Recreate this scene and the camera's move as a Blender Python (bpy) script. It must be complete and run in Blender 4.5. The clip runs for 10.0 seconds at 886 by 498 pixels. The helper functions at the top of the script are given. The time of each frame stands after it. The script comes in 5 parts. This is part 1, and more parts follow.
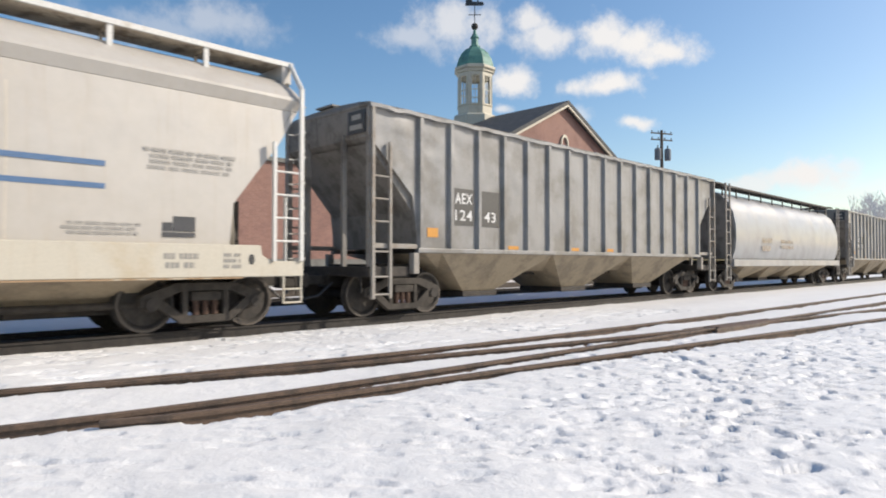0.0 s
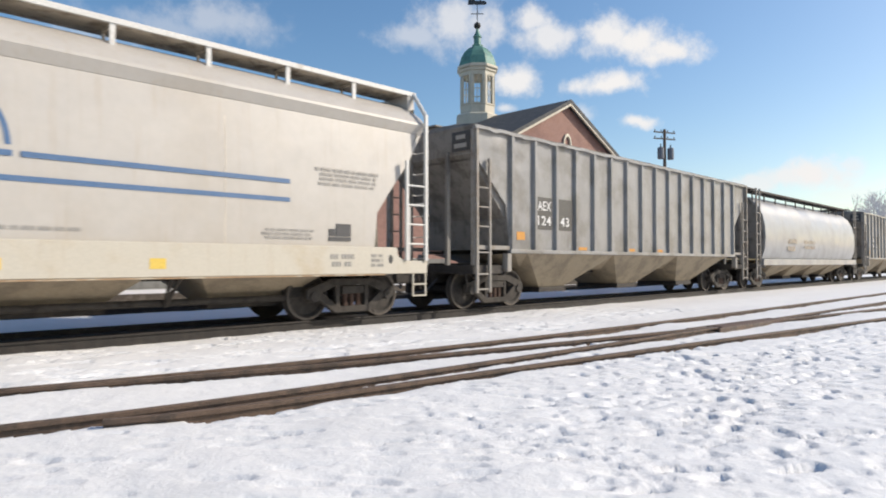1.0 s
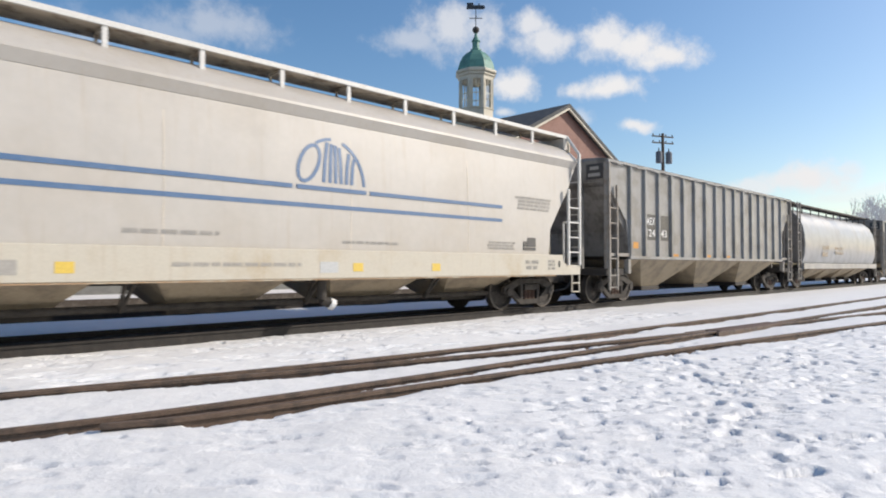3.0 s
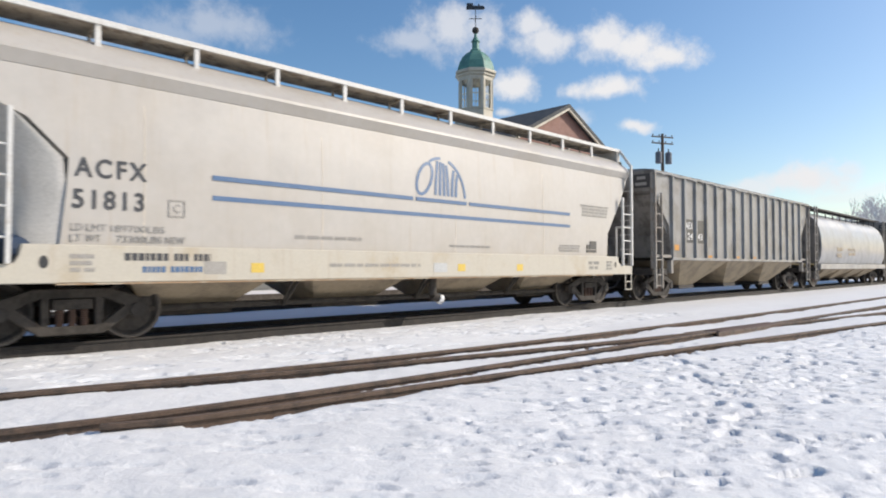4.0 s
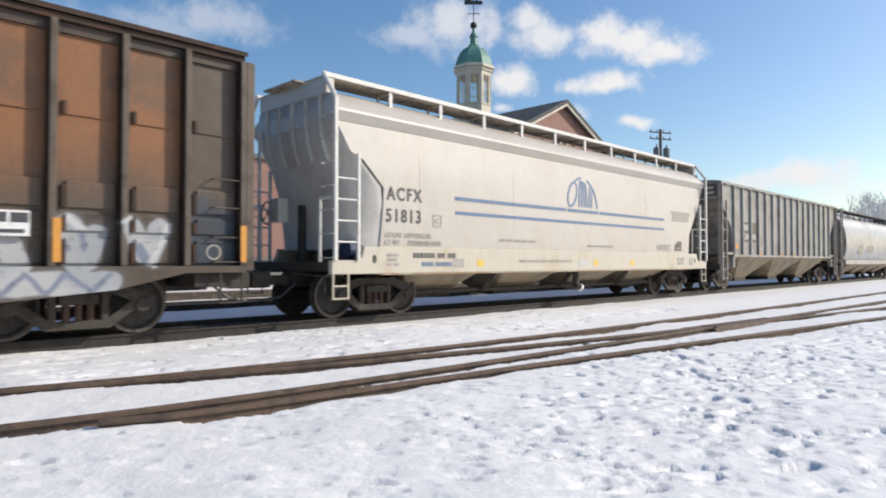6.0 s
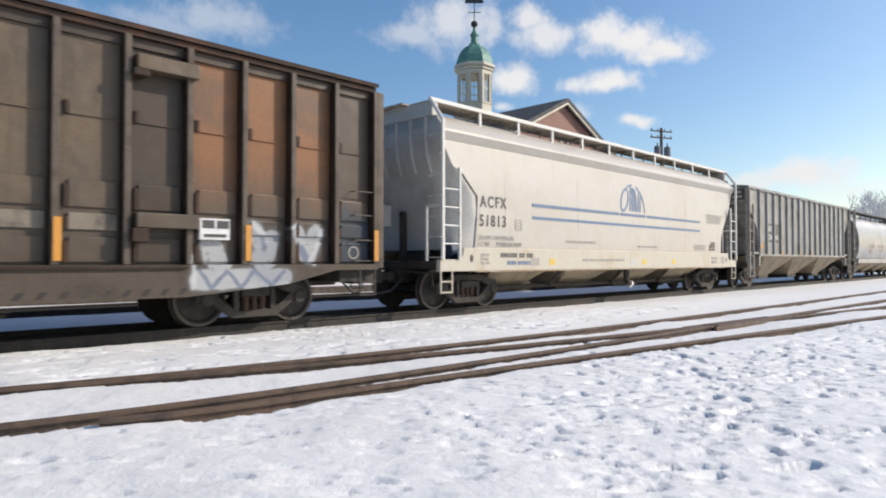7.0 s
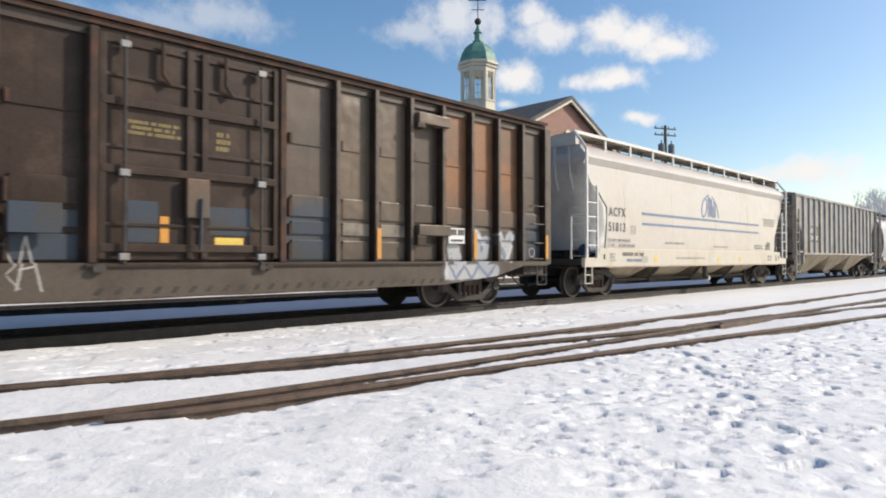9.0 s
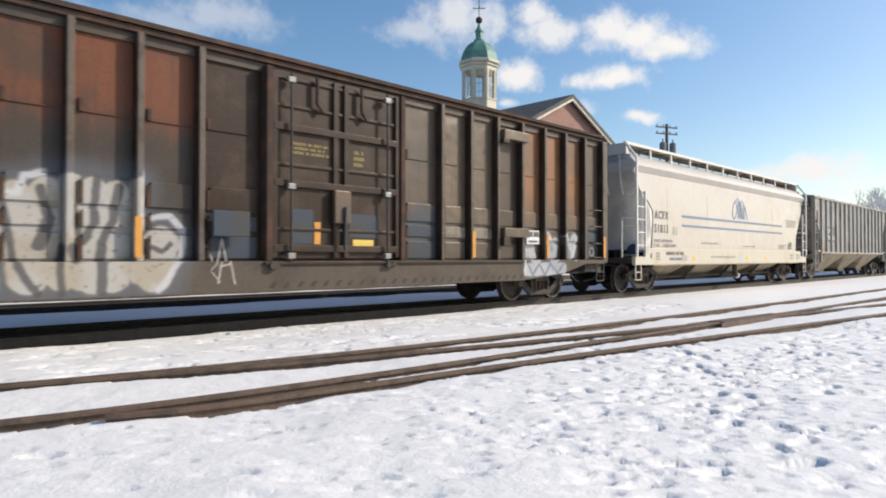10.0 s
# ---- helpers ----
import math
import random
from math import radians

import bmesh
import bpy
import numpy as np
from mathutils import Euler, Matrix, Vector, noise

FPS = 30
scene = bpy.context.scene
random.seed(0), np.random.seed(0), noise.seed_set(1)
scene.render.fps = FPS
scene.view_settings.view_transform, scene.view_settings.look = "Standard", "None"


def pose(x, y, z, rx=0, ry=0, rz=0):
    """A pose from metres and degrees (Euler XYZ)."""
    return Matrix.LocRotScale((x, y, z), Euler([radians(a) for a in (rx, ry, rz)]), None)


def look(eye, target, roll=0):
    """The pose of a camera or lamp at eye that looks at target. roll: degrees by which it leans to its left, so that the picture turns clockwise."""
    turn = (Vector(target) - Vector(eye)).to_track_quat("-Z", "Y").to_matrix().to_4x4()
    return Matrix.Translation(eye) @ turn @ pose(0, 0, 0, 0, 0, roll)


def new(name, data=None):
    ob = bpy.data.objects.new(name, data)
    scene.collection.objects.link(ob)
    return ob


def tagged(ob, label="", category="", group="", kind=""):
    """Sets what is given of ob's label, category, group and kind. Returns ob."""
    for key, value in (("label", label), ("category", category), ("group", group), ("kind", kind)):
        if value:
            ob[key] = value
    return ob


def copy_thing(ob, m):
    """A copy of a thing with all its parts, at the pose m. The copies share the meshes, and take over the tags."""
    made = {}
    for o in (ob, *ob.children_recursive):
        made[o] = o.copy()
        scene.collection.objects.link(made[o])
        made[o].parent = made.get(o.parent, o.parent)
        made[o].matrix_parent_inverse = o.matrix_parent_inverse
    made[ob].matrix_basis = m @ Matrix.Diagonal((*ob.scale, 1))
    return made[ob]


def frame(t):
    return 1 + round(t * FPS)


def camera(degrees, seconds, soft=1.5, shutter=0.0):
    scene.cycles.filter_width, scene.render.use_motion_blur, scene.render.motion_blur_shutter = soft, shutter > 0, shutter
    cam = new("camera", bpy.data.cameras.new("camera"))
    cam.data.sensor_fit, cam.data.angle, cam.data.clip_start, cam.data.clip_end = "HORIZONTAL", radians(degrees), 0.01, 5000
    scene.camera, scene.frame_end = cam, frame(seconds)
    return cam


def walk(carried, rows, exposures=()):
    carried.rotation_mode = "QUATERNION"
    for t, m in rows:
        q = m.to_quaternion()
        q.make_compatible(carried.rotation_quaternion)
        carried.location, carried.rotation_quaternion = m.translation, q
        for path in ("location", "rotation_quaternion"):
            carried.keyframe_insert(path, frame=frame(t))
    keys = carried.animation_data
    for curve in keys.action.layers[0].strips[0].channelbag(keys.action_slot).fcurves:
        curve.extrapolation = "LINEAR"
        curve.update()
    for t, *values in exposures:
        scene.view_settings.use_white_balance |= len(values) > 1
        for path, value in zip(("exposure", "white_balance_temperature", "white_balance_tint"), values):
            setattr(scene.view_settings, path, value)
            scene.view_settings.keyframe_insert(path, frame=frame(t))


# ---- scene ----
# the camera stands beside the yard, nearly still, held by hand
LENS = 69.5
cam = camera(LENS, 10.0, soft=1.9, shutter=0.5)
EYE = (0.0, 0.0, 1.25)
#        t, turn to the left, tilt up (degrees)
SWAY = [
    (0.0, 0.00, 1.29), (0.5, 0.00, 1.14), (1.0, 0.23, 1.22), (1.5, 0.31, 1.45), (2.0, 0.31, 1.53),
    (2.5, 0.15, 1.53), (4.0, 0.08, 1.60), (4.5, 0.00, 1.45), (5.0, -0.16, 1.37), (5.5, -0.15, 1.29),
    (7.0, -0.04, 1.10), (7.5, 0.00, 1.14), (8.0, 0.31, 1.10), (8.5, 0.47, 1.02), (9.0, 0.27, 0.90),
    (9.5, 0.31, 0.87), (10.0, 0.38, 0.79)]
walk(cam, [(t, pose(*EYE, 90 + up, 0, -45 + left)) for t, left, up in SWAY],
     exposures=[(0.0, -0.06, 6950, 10), (1.0, -0.07, 6900, 10), (2.5, -0.14, 6780, 10), (4.5, -0.14, 6650, 10), (5.5, -0.09, 6700, 10), (7.5, -0.12, 6750, 10),
                (8.3, -0.04, 6850, 10), (9.4, -0.03, 6930, 10), (10.0, -0.02, 6930, 10)])

# ---- light ----
SUN_EL, SUN_AZ = radians(31), radians(54)   # azimuth from -y towards +x
to_sun = Vector((math.sin(SUN_AZ) * math.cos(SUN_EL), -math.cos(SUN_AZ) * math.cos(SUN_EL), math.sin(SUN_EL)))
lamp = bpy.data.lights.new("sun", "SUN")
lamp.energy, lamp.angle, lamp.color = 5.0, radians(0.5), (1.0, 0.93, 0.835)
sun = new("sun", lamp)
sun.matrix_world = look(to_sun * 60, (0, 0, 0))


def image_ray(u, v):
    """Direction for a place in the sky given by its tangents to the right and up of the view's middle line."""
    d = Vector((math.cos(radians(45)), math.sin(radians(45)), 0))
    r = Vector((math.sin(radians(45)), -math.cos(radians(45)), 0))
    return (d + r * u + Vector((0, 0, v))).normalized()


# clouds: right, up, half width, half height (tangents), strength
CLOUDS = [
    (-0.045, 0.352, 0.065, 0.026, 0.50), (0.025, 0.375, 0.075, 0.045, 0.72), (0.14, 0.385, 0.035, 0.026, 0.85), (0.165, 0.352, 0.052, 0.030, 0.85),
    (0.250, 0.362, 0.042, 0.032, 0.95), (0.300, 0.347, 0.050, 0.026, 1.0), (0.350, 0.333, 0.055, 0.021, 1.0), (0.250, 0.283, 0.064, 0.021, 1.0),
    (0.110, 0.288, 0.036, 0.026, 0.95), (0.307, 0.224, 0.033, 0.011, 0.95), (0.215, 0.232, 0.022, 0.014, 0.45), (0.585, 0.143, 0.046, 0.030, 1.0),
    (0.535, 0.133, 0.045, 0.020, 0.85), (0.490, 0.126, 0.045, 0.016, 0.7), (0.637, 0.156, 0.018, 0.011, 0.6), (0.093, 0.243, 0.018, 0.009, 0.7),
    (-0.36, 0.385, 0.090, 0.034, 0.42), (-0.44, 0.372, 0.090, 0.028, 0.32), (-0.58, 0.285, 0.075, 0.095, 0.40), (0.64, 0.115, 0.06, 0.012, 0.4)]


def make_world():
    world = bpy.data.worlds.new("sky")
    scene.world = world
    world.use_nodes = True
    nt = world.node_tree
    nt.nodes.clear()
    N, L = nt.nodes.new, nt.links.new
    out, bg = N("ShaderNodeOutputWorld"), N("ShaderNodeBackground")
    sky = N("ShaderNodeTexSky")
    sky.sky_type, sky.sun_disc = "NISHITA", False
    sky.sun_elevation, sky.sun_rotation = SUN_EL, math.atan2(to_sun.x, to_sun.y)
    sky.air_density, sky.dust_density, sky.ozone_density = 1.0, 1.15, 2.0
    tc = N("ShaderNodeTexCoord")
    noise_a = N("ShaderNodeTexNoise")
    noise_a.inputs["Scale"].default_value, noise_a.inputs["Detail"].default_value = 9.0, 8.0
    noise_a.inputs["Roughness"].default_value = 0.58
    L(tc.outputs["Generated"], noise_a.inputs["Vector"])
    centred = N("ShaderNodeVectorMath")
    centred.operation = "SUBTRACT"
    centred.inputs[1].default_value = (0.5, 0.5, 0.5)
    L(noise_a.outputs["Color"], centred.inputs[0])
    bent = N("ShaderNodeVectorMath")     # bends the outlines
    bent.operation = "MULTIPLY_ADD"
    bent.inputs[1].default_value = (0.055, 0.055, 0.055)
    L(centred.outputs[0], bent.inputs[0])
    L(tc.outputs["Generated"], bent.inputs[2])
    fine = N("ShaderNodeTexNoise")
    fine.inputs["Scale"].default_value, fine.inputs["Detail"].default_value, fine.inputs["Roughness"].default_value = 26.0, 7.0, 0.62
    L(tc.outputs["Generated"], fine.inputs["Vector"])
    frays = N("ShaderNodeMapRange")      # frays them
    frays.inputs["From Min"].default_value, frays.inputs["From Max"].default_value = 0.25, 0.75
    frays.inputs["To Min"].default_value, frays.inputs["To Max"].default_value = -0.55, 0.55
    L(fine.outputs["Fac"], frays.inputs["Value"])
    total = None
    for u, v, a, b, power in CLOUDS:
        a, b = 0.90 * a, 0.84 * b
        d = image_ray(u, v)
        right = Vector((d.y, -d.x, 0)).normalized()
        up = right.cross(d)
        rel = N("ShaderNodeVectorMath")
        rel.operation = "SUBTRACT"
        rel.inputs[1].default_value = d
        L(bent.outputs[0], rel.inputs[0])
        du, dv = N("ShaderNodeVectorMath"), N("ShaderNodeVectorMath")
        for node, axis, half in ((du, right, a), (dv, up, b)):
            node.operation = "DOT_PRODUCT"
            node.inputs[1].default_value = axis / half
            L(rel.outputs[0], node.inputs[0])
        com = N("ShaderNodeCombineXYZ")
        L(du.outputs["Value"], com.inputs[0])
        L(dv.outputs["Value"], com.inputs[1])
        ln = N("ShaderNodeVectorMath")
        ln.operation = "LENGTH"
        L(com.outputs[0], ln.inputs[0])
        ragged = N("ShaderNodeMath")
        ragged.operation = "ADD"
        L(ln.outputs["Value"], ragged.inputs[0])
        L(frays.outputs[0], ragged.inputs[1])
        mr = N("ShaderNodeMapRange")
        mr.interpolation_type = "SMOOTHSTEP"
        mr.inputs["From Min"].default_value, mr.inputs["From Max"].default_value = 1.42, 0.22
        mr.inputs["To Min"].default_value, mr.inputs["To Max"].default_value = 0.0, power
        L(ragged.outputs[0], mr.inputs["Value"])
        if total is None:
            total = mr.outputs[0]
        else:
            mx = N("ShaderNodeMath")
            mx.operation = "MAXIMUM"
            L(total, mx.inputs[0])
            L(mr.outputs[0], mx.inputs[1])
            total = mx.outputs[0]
    mix = N("ShaderNodeMix")
    mix.data_type = "RGBA"
    L(total, mix.inputs["Factor"])
    hue = N("ShaderNodeHueSaturation")
    hue.inputs["Saturation"].default_value = 1.22
    L(sky.outputs[0], hue.inputs["Color"])
    L(hue.outputs[0], mix.inputs["A"])
    mix.inputs["B"].default_value = (5.5, 5.55, 5.75, 1)
    L(mix.outputs["Result"], bg.inputs["Color"])
    bg.inputs["Strength"].default_value = 0.17
    L(bg.outputs[0], out.inputs[0])


make_world()


# ---- materials ----
def mat(name, base, rough=0.7, metal=0.0, second=None, mix_scale=1.5, mix_lo=0.45, mix_hi=0.65, grain=0.12, grain_scale=30.0,
        bump=0.2, bump_scale=40.0, streak=0.0, streak_col=(0.12, 0.07, 0.04), low=None, low_h=(0.0, 0.3), spec=0.4, depth=0.01):
    """Weathered surface: base colour, patches of a second colour, vertical streaks, grain and bump, at world size."""
    m = bpy.data.materials.new(name)
    m.use_nodes = True
    nt = m.node_tree
    N, L = nt.nodes.new, nt.links.new
    b = nt.nodes["Principled BSDF"]
    b.inputs["Roughness"].default_value, b.inputs["Metallic"].default_value = rough, metal
    b.inputs["Specular IOR Level"].default_value = spec
    tc = N("ShaderNodeTexCoord")
    co = tc.outputs["Object"]

    def noise_node(scale, detail=6, vec=None, r=0.6):
        n = N("ShaderNodeTexNoise")
        n.inputs["Scale"].default_value, n.inputs["Detail"].default_value, n.inputs["Roughness"].default_value = scale, detail, r
        L(vec or co, n.inputs["Vector"])
        return n.outputs["Fac"]

    def ramp(fac, lo, hi, a=0.0, c=1.0):
        r = N("ShaderNodeMapRange")
        r.interpolation_type = "SMOOTHSTEP"
        r.inputs["From Min"].default_value, r.inputs["From Max"].default_value = lo, hi
        r.inputs["To Min"].default_value, r.inputs["To Max"].default_value = a, c
        L(fac, r.inputs["Value"])
        return r.outputs[0]

    def blend(fac, a, c, mode="MIX"):
        x = N("ShaderNodeMix")
        x.data_type, x.blend_type = "RGBA", mode
        for sock, val in (("Factor", fac), ("A", a), ("B", c)):
            if isinstance(val, (tuple, list)):
                x.inputs[sock].default_value = (*val, 1)
            elif isinstance(val, (int, float)):
                x.inputs[sock].default_value = val
            else:
                L(val, x.inputs[sock])
        return x.outputs["Result"]

    col = tuple(base)
    if second:
        col = blend(ramp(noise_node(mix_scale), mix_lo, mix_hi), col, second)
    if low:     # another worn colour below a ragged line
        sep, jag = N("ShaderNodeSeparateXYZ"), N("ShaderNodeMath")
        L(co, sep.inputs[0])
        jag.operation = "MULTIPLY_ADD"
        jag.inputs[1].default_value = 0.9
        run = N("ShaderNodeMapping")
        run.inputs["Scale"].default_value = (5, 5, 0.6)
        L(co, run.inputs["Vector"])
        L(noise_node(1.0, 4, run.outputs[0]), jag.inputs[0])
        L(sep.outputs["Z"], jag.inputs[2])
        col = blend(ramp(jag.outputs[0], low_h[0] + 0.45, low_h[1] + 0.45, 1.0, 0.0), col, low)
    if streak > 0:
        mp = N("ShaderNodeMapping")
        mp.inputs["Scale"].default_value = (9, 9, 0.5)
        L(co, mp.inputs["Vector"])
        s = ramp(noise_node(1.0, 5, mp.outputs[0]), 0.52, 0.75, 0, streak)
        col = blend(s, col, streak_col)
    g = ramp(noise_node(grain_scale, 8), 0.25, 0.75, 1 - grain, 1 + grain)
    gc = N("ShaderNodeCombineXYZ")
    for i in range(3):
        L(g, gc.inputs[i])
    col = blend(1.0, col, gc.outputs[0], "MULTIPLY")
    if isinstance(col, tuple):
        b.inputs["Base Color"].default_value = (*col, 1)
    else:
        L(col, b.inputs["Base Color"])
    rr = ramp(noise_node(grain_scale * 0.4), 0.3, 0.7, max(rough - 0.1, 0.05), min(rough + 0.1, 1))
    L(rr, b.inputs["Roughness"])
    if bump > 0:
        bp = N("ShaderNodeBump")
        bp.inputs["Strength"].default_value, bp.inputs["Distance"].default_value = bump, depth
        L(noise_node(bump_scale, 1.0 if depth > 0.03 else 6), bp.inputs["Height"])
        L(bp.outputs[0], b.inputs["Normal"])
    return m


M_SNOW = mat("snow", (0.748, 0.746, 0.744), 0.6, second=(0.715, 0.712, 0.708), mix_scale=1.2, grain=0.03, bump=0.55, bump_scale=22, depth=0.014)
M_CREAM = mat("cream_paint", (0.445, 0.418, 0.383), 0.40, second=(0.415, 0.378, 0.332), mix_scale=0.5, mix_lo=0.4, mix_hi=0.7, grain=0.03, grain_scale=6, bump=0.05, bump_scale=2,
              streak=0.28, streak_col=(0.36, 0.275, 0.19), spec=0.6)
M_SILL = mat("yellowed_paint", (0.48, 0.445, 0.375), 0.5, second=(0.43, 0.365, 0.27), mix_scale=1.2, mix_lo=0.5, mix_hi=0.75, grain=0.05, streak=0.2,
             streak_col=(0.32, 0.20, 0.11))
M_WHITE = mat("white_paint", (0.58, 0.57, 0.545), 0.5, second=(0.45, 0.41, 0.36), mix_scale=3, mix_lo=0.55, mix_hi=0.75)
M_GREY = mat("grey_paint", (0.215, 0.214, 0.215), 0.40, second=(0.152, 0.146, 0.139), mix_scale=1.1, grain=0.1, streak=0.4, streak_col=(0.107, 0.086, 0.070), bump=0.5, bump_scale=1.5, depth=0.10, spec=0.6)
M_TAN = mat("dusty_tan", (0.306, 0.251, 0.178), 0.8, second=(0.212, 0.174, 0.128), mix_scale=1.5, streak=0.3)
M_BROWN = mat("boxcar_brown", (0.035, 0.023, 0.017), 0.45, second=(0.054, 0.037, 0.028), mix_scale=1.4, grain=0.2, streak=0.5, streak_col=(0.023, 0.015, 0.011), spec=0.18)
M_PANEL = mat("faded_panel", (0.120, 0.087, 0.060), 0.42, second=(0.094, 0.073, 0.054), mix_scale=0.9, grain=0.12, streak=0.4, streak_col=(0.068, 0.047, 0.035), bump=0.4, bump_scale=2.5, depth=0.08, spec=0.3,
              low=(0.085, 0.066, 0.050), low_h=(1.5, 2.3))
M_BLUELOW = mat("brown_panel_over_blue", (0.084, 0.063, 0.048), 0.45, second=(0.069, 0.055, 0.044), mix_scale=0.9, grain=0.12, streak=0.4, streak_col=(0.039, 0.030, 0.025), bump=0.3, bump_scale=2.0,
                depth=0.06, spec=0.3, low=(0.044, 0.051, 0.063), low_h=(1.95, 2.25))
M_MIDPANEL = mat("brown_grey_panel", (0.064, 0.047, 0.035), 0.42, second=(0.051, 0.040, 0.032), mix_scale=0.9, grain=0.12, streak=0.4, streak_col=(0.035, 0.025, 0.021), bump=0.3, bump_scale=2.0, depth=0.06, spec=0.3)
M_SILLBROWN = mat("dusty_sill_brown", (0.081, 0.065, 0.052), 0.55, second=(0.063, 0.050, 0.041), mix_scale=1.2, grain=0.14, streak=0.3, streak_col=(0.046, 0.035, 0.029), spec=0.2)
M_RUST = mat("rusty_panel", (0.215, 0.098, 0.046), 0.45, second=(0.136, 0.078, 0.048), mix_scale=0.9, streak=0.45, streak_col=(0.105, 0.064, 0.044), spec=0.3,
             low=(0.090, 0.068, 0.051), low_h=(1.8, 3.0))
M_REDRUST = mat("dark_red_rust", (0.138, 0.052, 0.028), 0.45, second=(0.079, 0.045, 0.032), mix_scale=0.9, streak=0.6, streak_col=(0.046, 0.035, 0.031), spec=0.18,
                low=(0.053, 0.043, 0.036), low_h=(2.7, 3.5))
M_BLUEGREY = mat("blue_grey_patch", (0.043, 0.054, 0.070), 0.5, second=(0.052, 0.052, 0.052), mix_scale=2, spec=0.2)
M_STEEL = mat("dirty_steel", (0.032, 0.028, 0.025), 0.75, second=(0.05, 0.042, 0.036), mix_scale=4, grain=0.2, bump=0.3)
M_TRUCK = mat("dusty_cast_steel", (0.050, 0.043, 0.037), 0.85, second=(0.030, 0.026, 0.022), mix_scale=5, grain=0.2, bump=0.3)
M_RIM = mat("worn_wheel_rim", (0.085, 0.072, 0.062), 0.5, metal=0.2)
M_SPRING = mat("rusty_spring", (0.10, 0.062, 0.047), 0.8)
M_RAIL = mat("rusty_rail", (0.115, 0.076, 0.053), 0.65, second=(0.070, 0.050, 0.038), mix_scale=6, grain=0.2)
M_BALLAST = mat("wet_ballast", (0.04, 0.037, 0.035), 0.9, second=(0.075, 0.07, 0.068), mix_scale=6, grain=0.3, bump=0.8, bump_scale=25, depth=0.04)
M_WOOD = mat("tie_wood", (0.06, 0.048, 0.038), 0.9, second=(0.1, 0.085, 0.07), mix_scale=5)
M_TRIM = mat("cream_trim", (0.52, 0.48, 0.39), 0.6, second=(0.45, 0.41, 0.33), mix_scale=1.5)
M_SLATE = mat("dark_shingle", (0.06, 0.062, 0.065), 0.8, second=(0.085, 0.085, 0.085), mix_scale=2)
M_COPPER = mat("verdigris_copper", (0.10, 0.24, 0.20), 0.6, second=(0.07, 0.16, 0.14), mix_scale=2, streak=0.3, streak_col=(0.05, 0.09, 0.08))
M_GLASS = mat("window_glass", (0.10, 0.12, 0.14), 0.1, spec=0.8, bump=0)
M_CLEAR = bpy.data.materials.new("clear_glass")
M_CLEAR.use_nodes = True
for key, value in (("Base Color", (0.93, 0.96, 0.97, 1)), ("Roughness", 0.02), ("Transmission Weight", 1.0), ("IOR", 1.15)):
    M_CLEAR.node_tree.nodes["Principled BSDF"].inputs[key].default_value = value
M_BLACK = mat("black_paint", (0.03, 0.03, 0.032), 0.42, spec=0.6)
M_MAINRAIL = mat("black_rail", (0.022, 0.019, 0.017), 0.7, second=(0.035, 0.029, 0.025), mix_scale=5)
M_GREYLETTER = mat("worn_lettering", (0.265, 0.255, 0.236), 0.5)
M_LETTER = mat("dark_lettering", (0.045, 0.045, 0.05), 0.4, spec=0.6)
M_FAINT = mat("faded_lettering", (0.33, 0.312, 0.285), 0.5)
M_BLUE = mat("blue_stripe", (0.066, 0.132, 0.250), 0.4, second=(0.085, 0.150, 0.265), mix_scale=4, spec=0.6)
M_ORANGE = mat("orange_reflector", (0.52, 0.24, 0.045), 0.6)
M_YELLOW = mat("yellow_reflector", (0.62, 0.44, 0.09), 0.5)
M_OFFWHITE = mat("chalky_white", (0.62, 0.62, 0.62), 0.7, second=(0.48, 0.47, 0.46), mix_scale=6)
M_TANK = mat("tank_paint", (0.255, 0.26, 0.27), 0.38, second=(0.225, 0.225, 0.228), mix_scale=0.6, grain=0.04, grain_scale=3, bump=0.05, bump_scale=1.5, depth=0.04,
             streak=0.12, streak_col=(0.20, 0.14, 0.11), spec=0.7)
M_POLE = mat("pole_wood", (0.13, 0.10, 0.08), 0.9)
M_BARK = mat("frosted_bark", (0.58, 0.57, 0.57), 0.9)


# ---- mesh helpers ----
def part(name, bm, material, parent=None, label=""):
    me = bpy.data.meshes.new(name)
    bm.normal_update()
    bm.to_mesh(me)
    bm.free()
    ob = new(name, me)
    me.materials.append(material)
    if parent:
        ob.parent = parent
    return tagged(ob, label) if label else ob


def box(bm, x0, x1, y0, y1, z0, z1):
    v = [bm.verts.new((x, y, z)) for z in (z0, z1) for x, y in ((x0, y0), (x1, y0), (x1, y1), (x0, y1))]
    for f in ((3, 2, 1, 0), (4, 5, 6, 7), (0, 1, 5, 4), (1, 2, 6, 5), (2, 3, 7, 6), (3, 0, 4, 7)):
        bm.faces.new([v[i] for i in f])
    return bm


def boxes(*dims):
    bm = bmesh.new()
    for d in dims:
        box(bm, *d)
    return bm


def bev(bm, width, segments=2):
    bmesh.ops.bevel(bm, geom=bm.edges[:], offset=width, segments=segments, profile=0.6, affect="EDGES", clamp_overlap=True)
    return bm


def bbox(x0, x1, y0, y1, z0, z1, b=0.01):
    return bev(boxes((x0, x1, y0, y1, z0, z1)), b)


def rod(bm, a, b, r, seg=8):
    a, b = Vector(a), Vector(b)
    m = Matrix.Translation((a + b) / 2) @ (b - a).to_track_quat("Z", "Y").to_matrix().to_4x4()
    bmesh.ops.create_cone(bm, cap_ends=True, segments=seg, radius1=r, radius2=r, depth=(b - a).length, matrix=m)
    return bm


def rods(pairs, r, seg=8):
    bm = bmesh.new()
    for a, b in pairs:
        rod(bm, a, b, r, seg)
    return bm


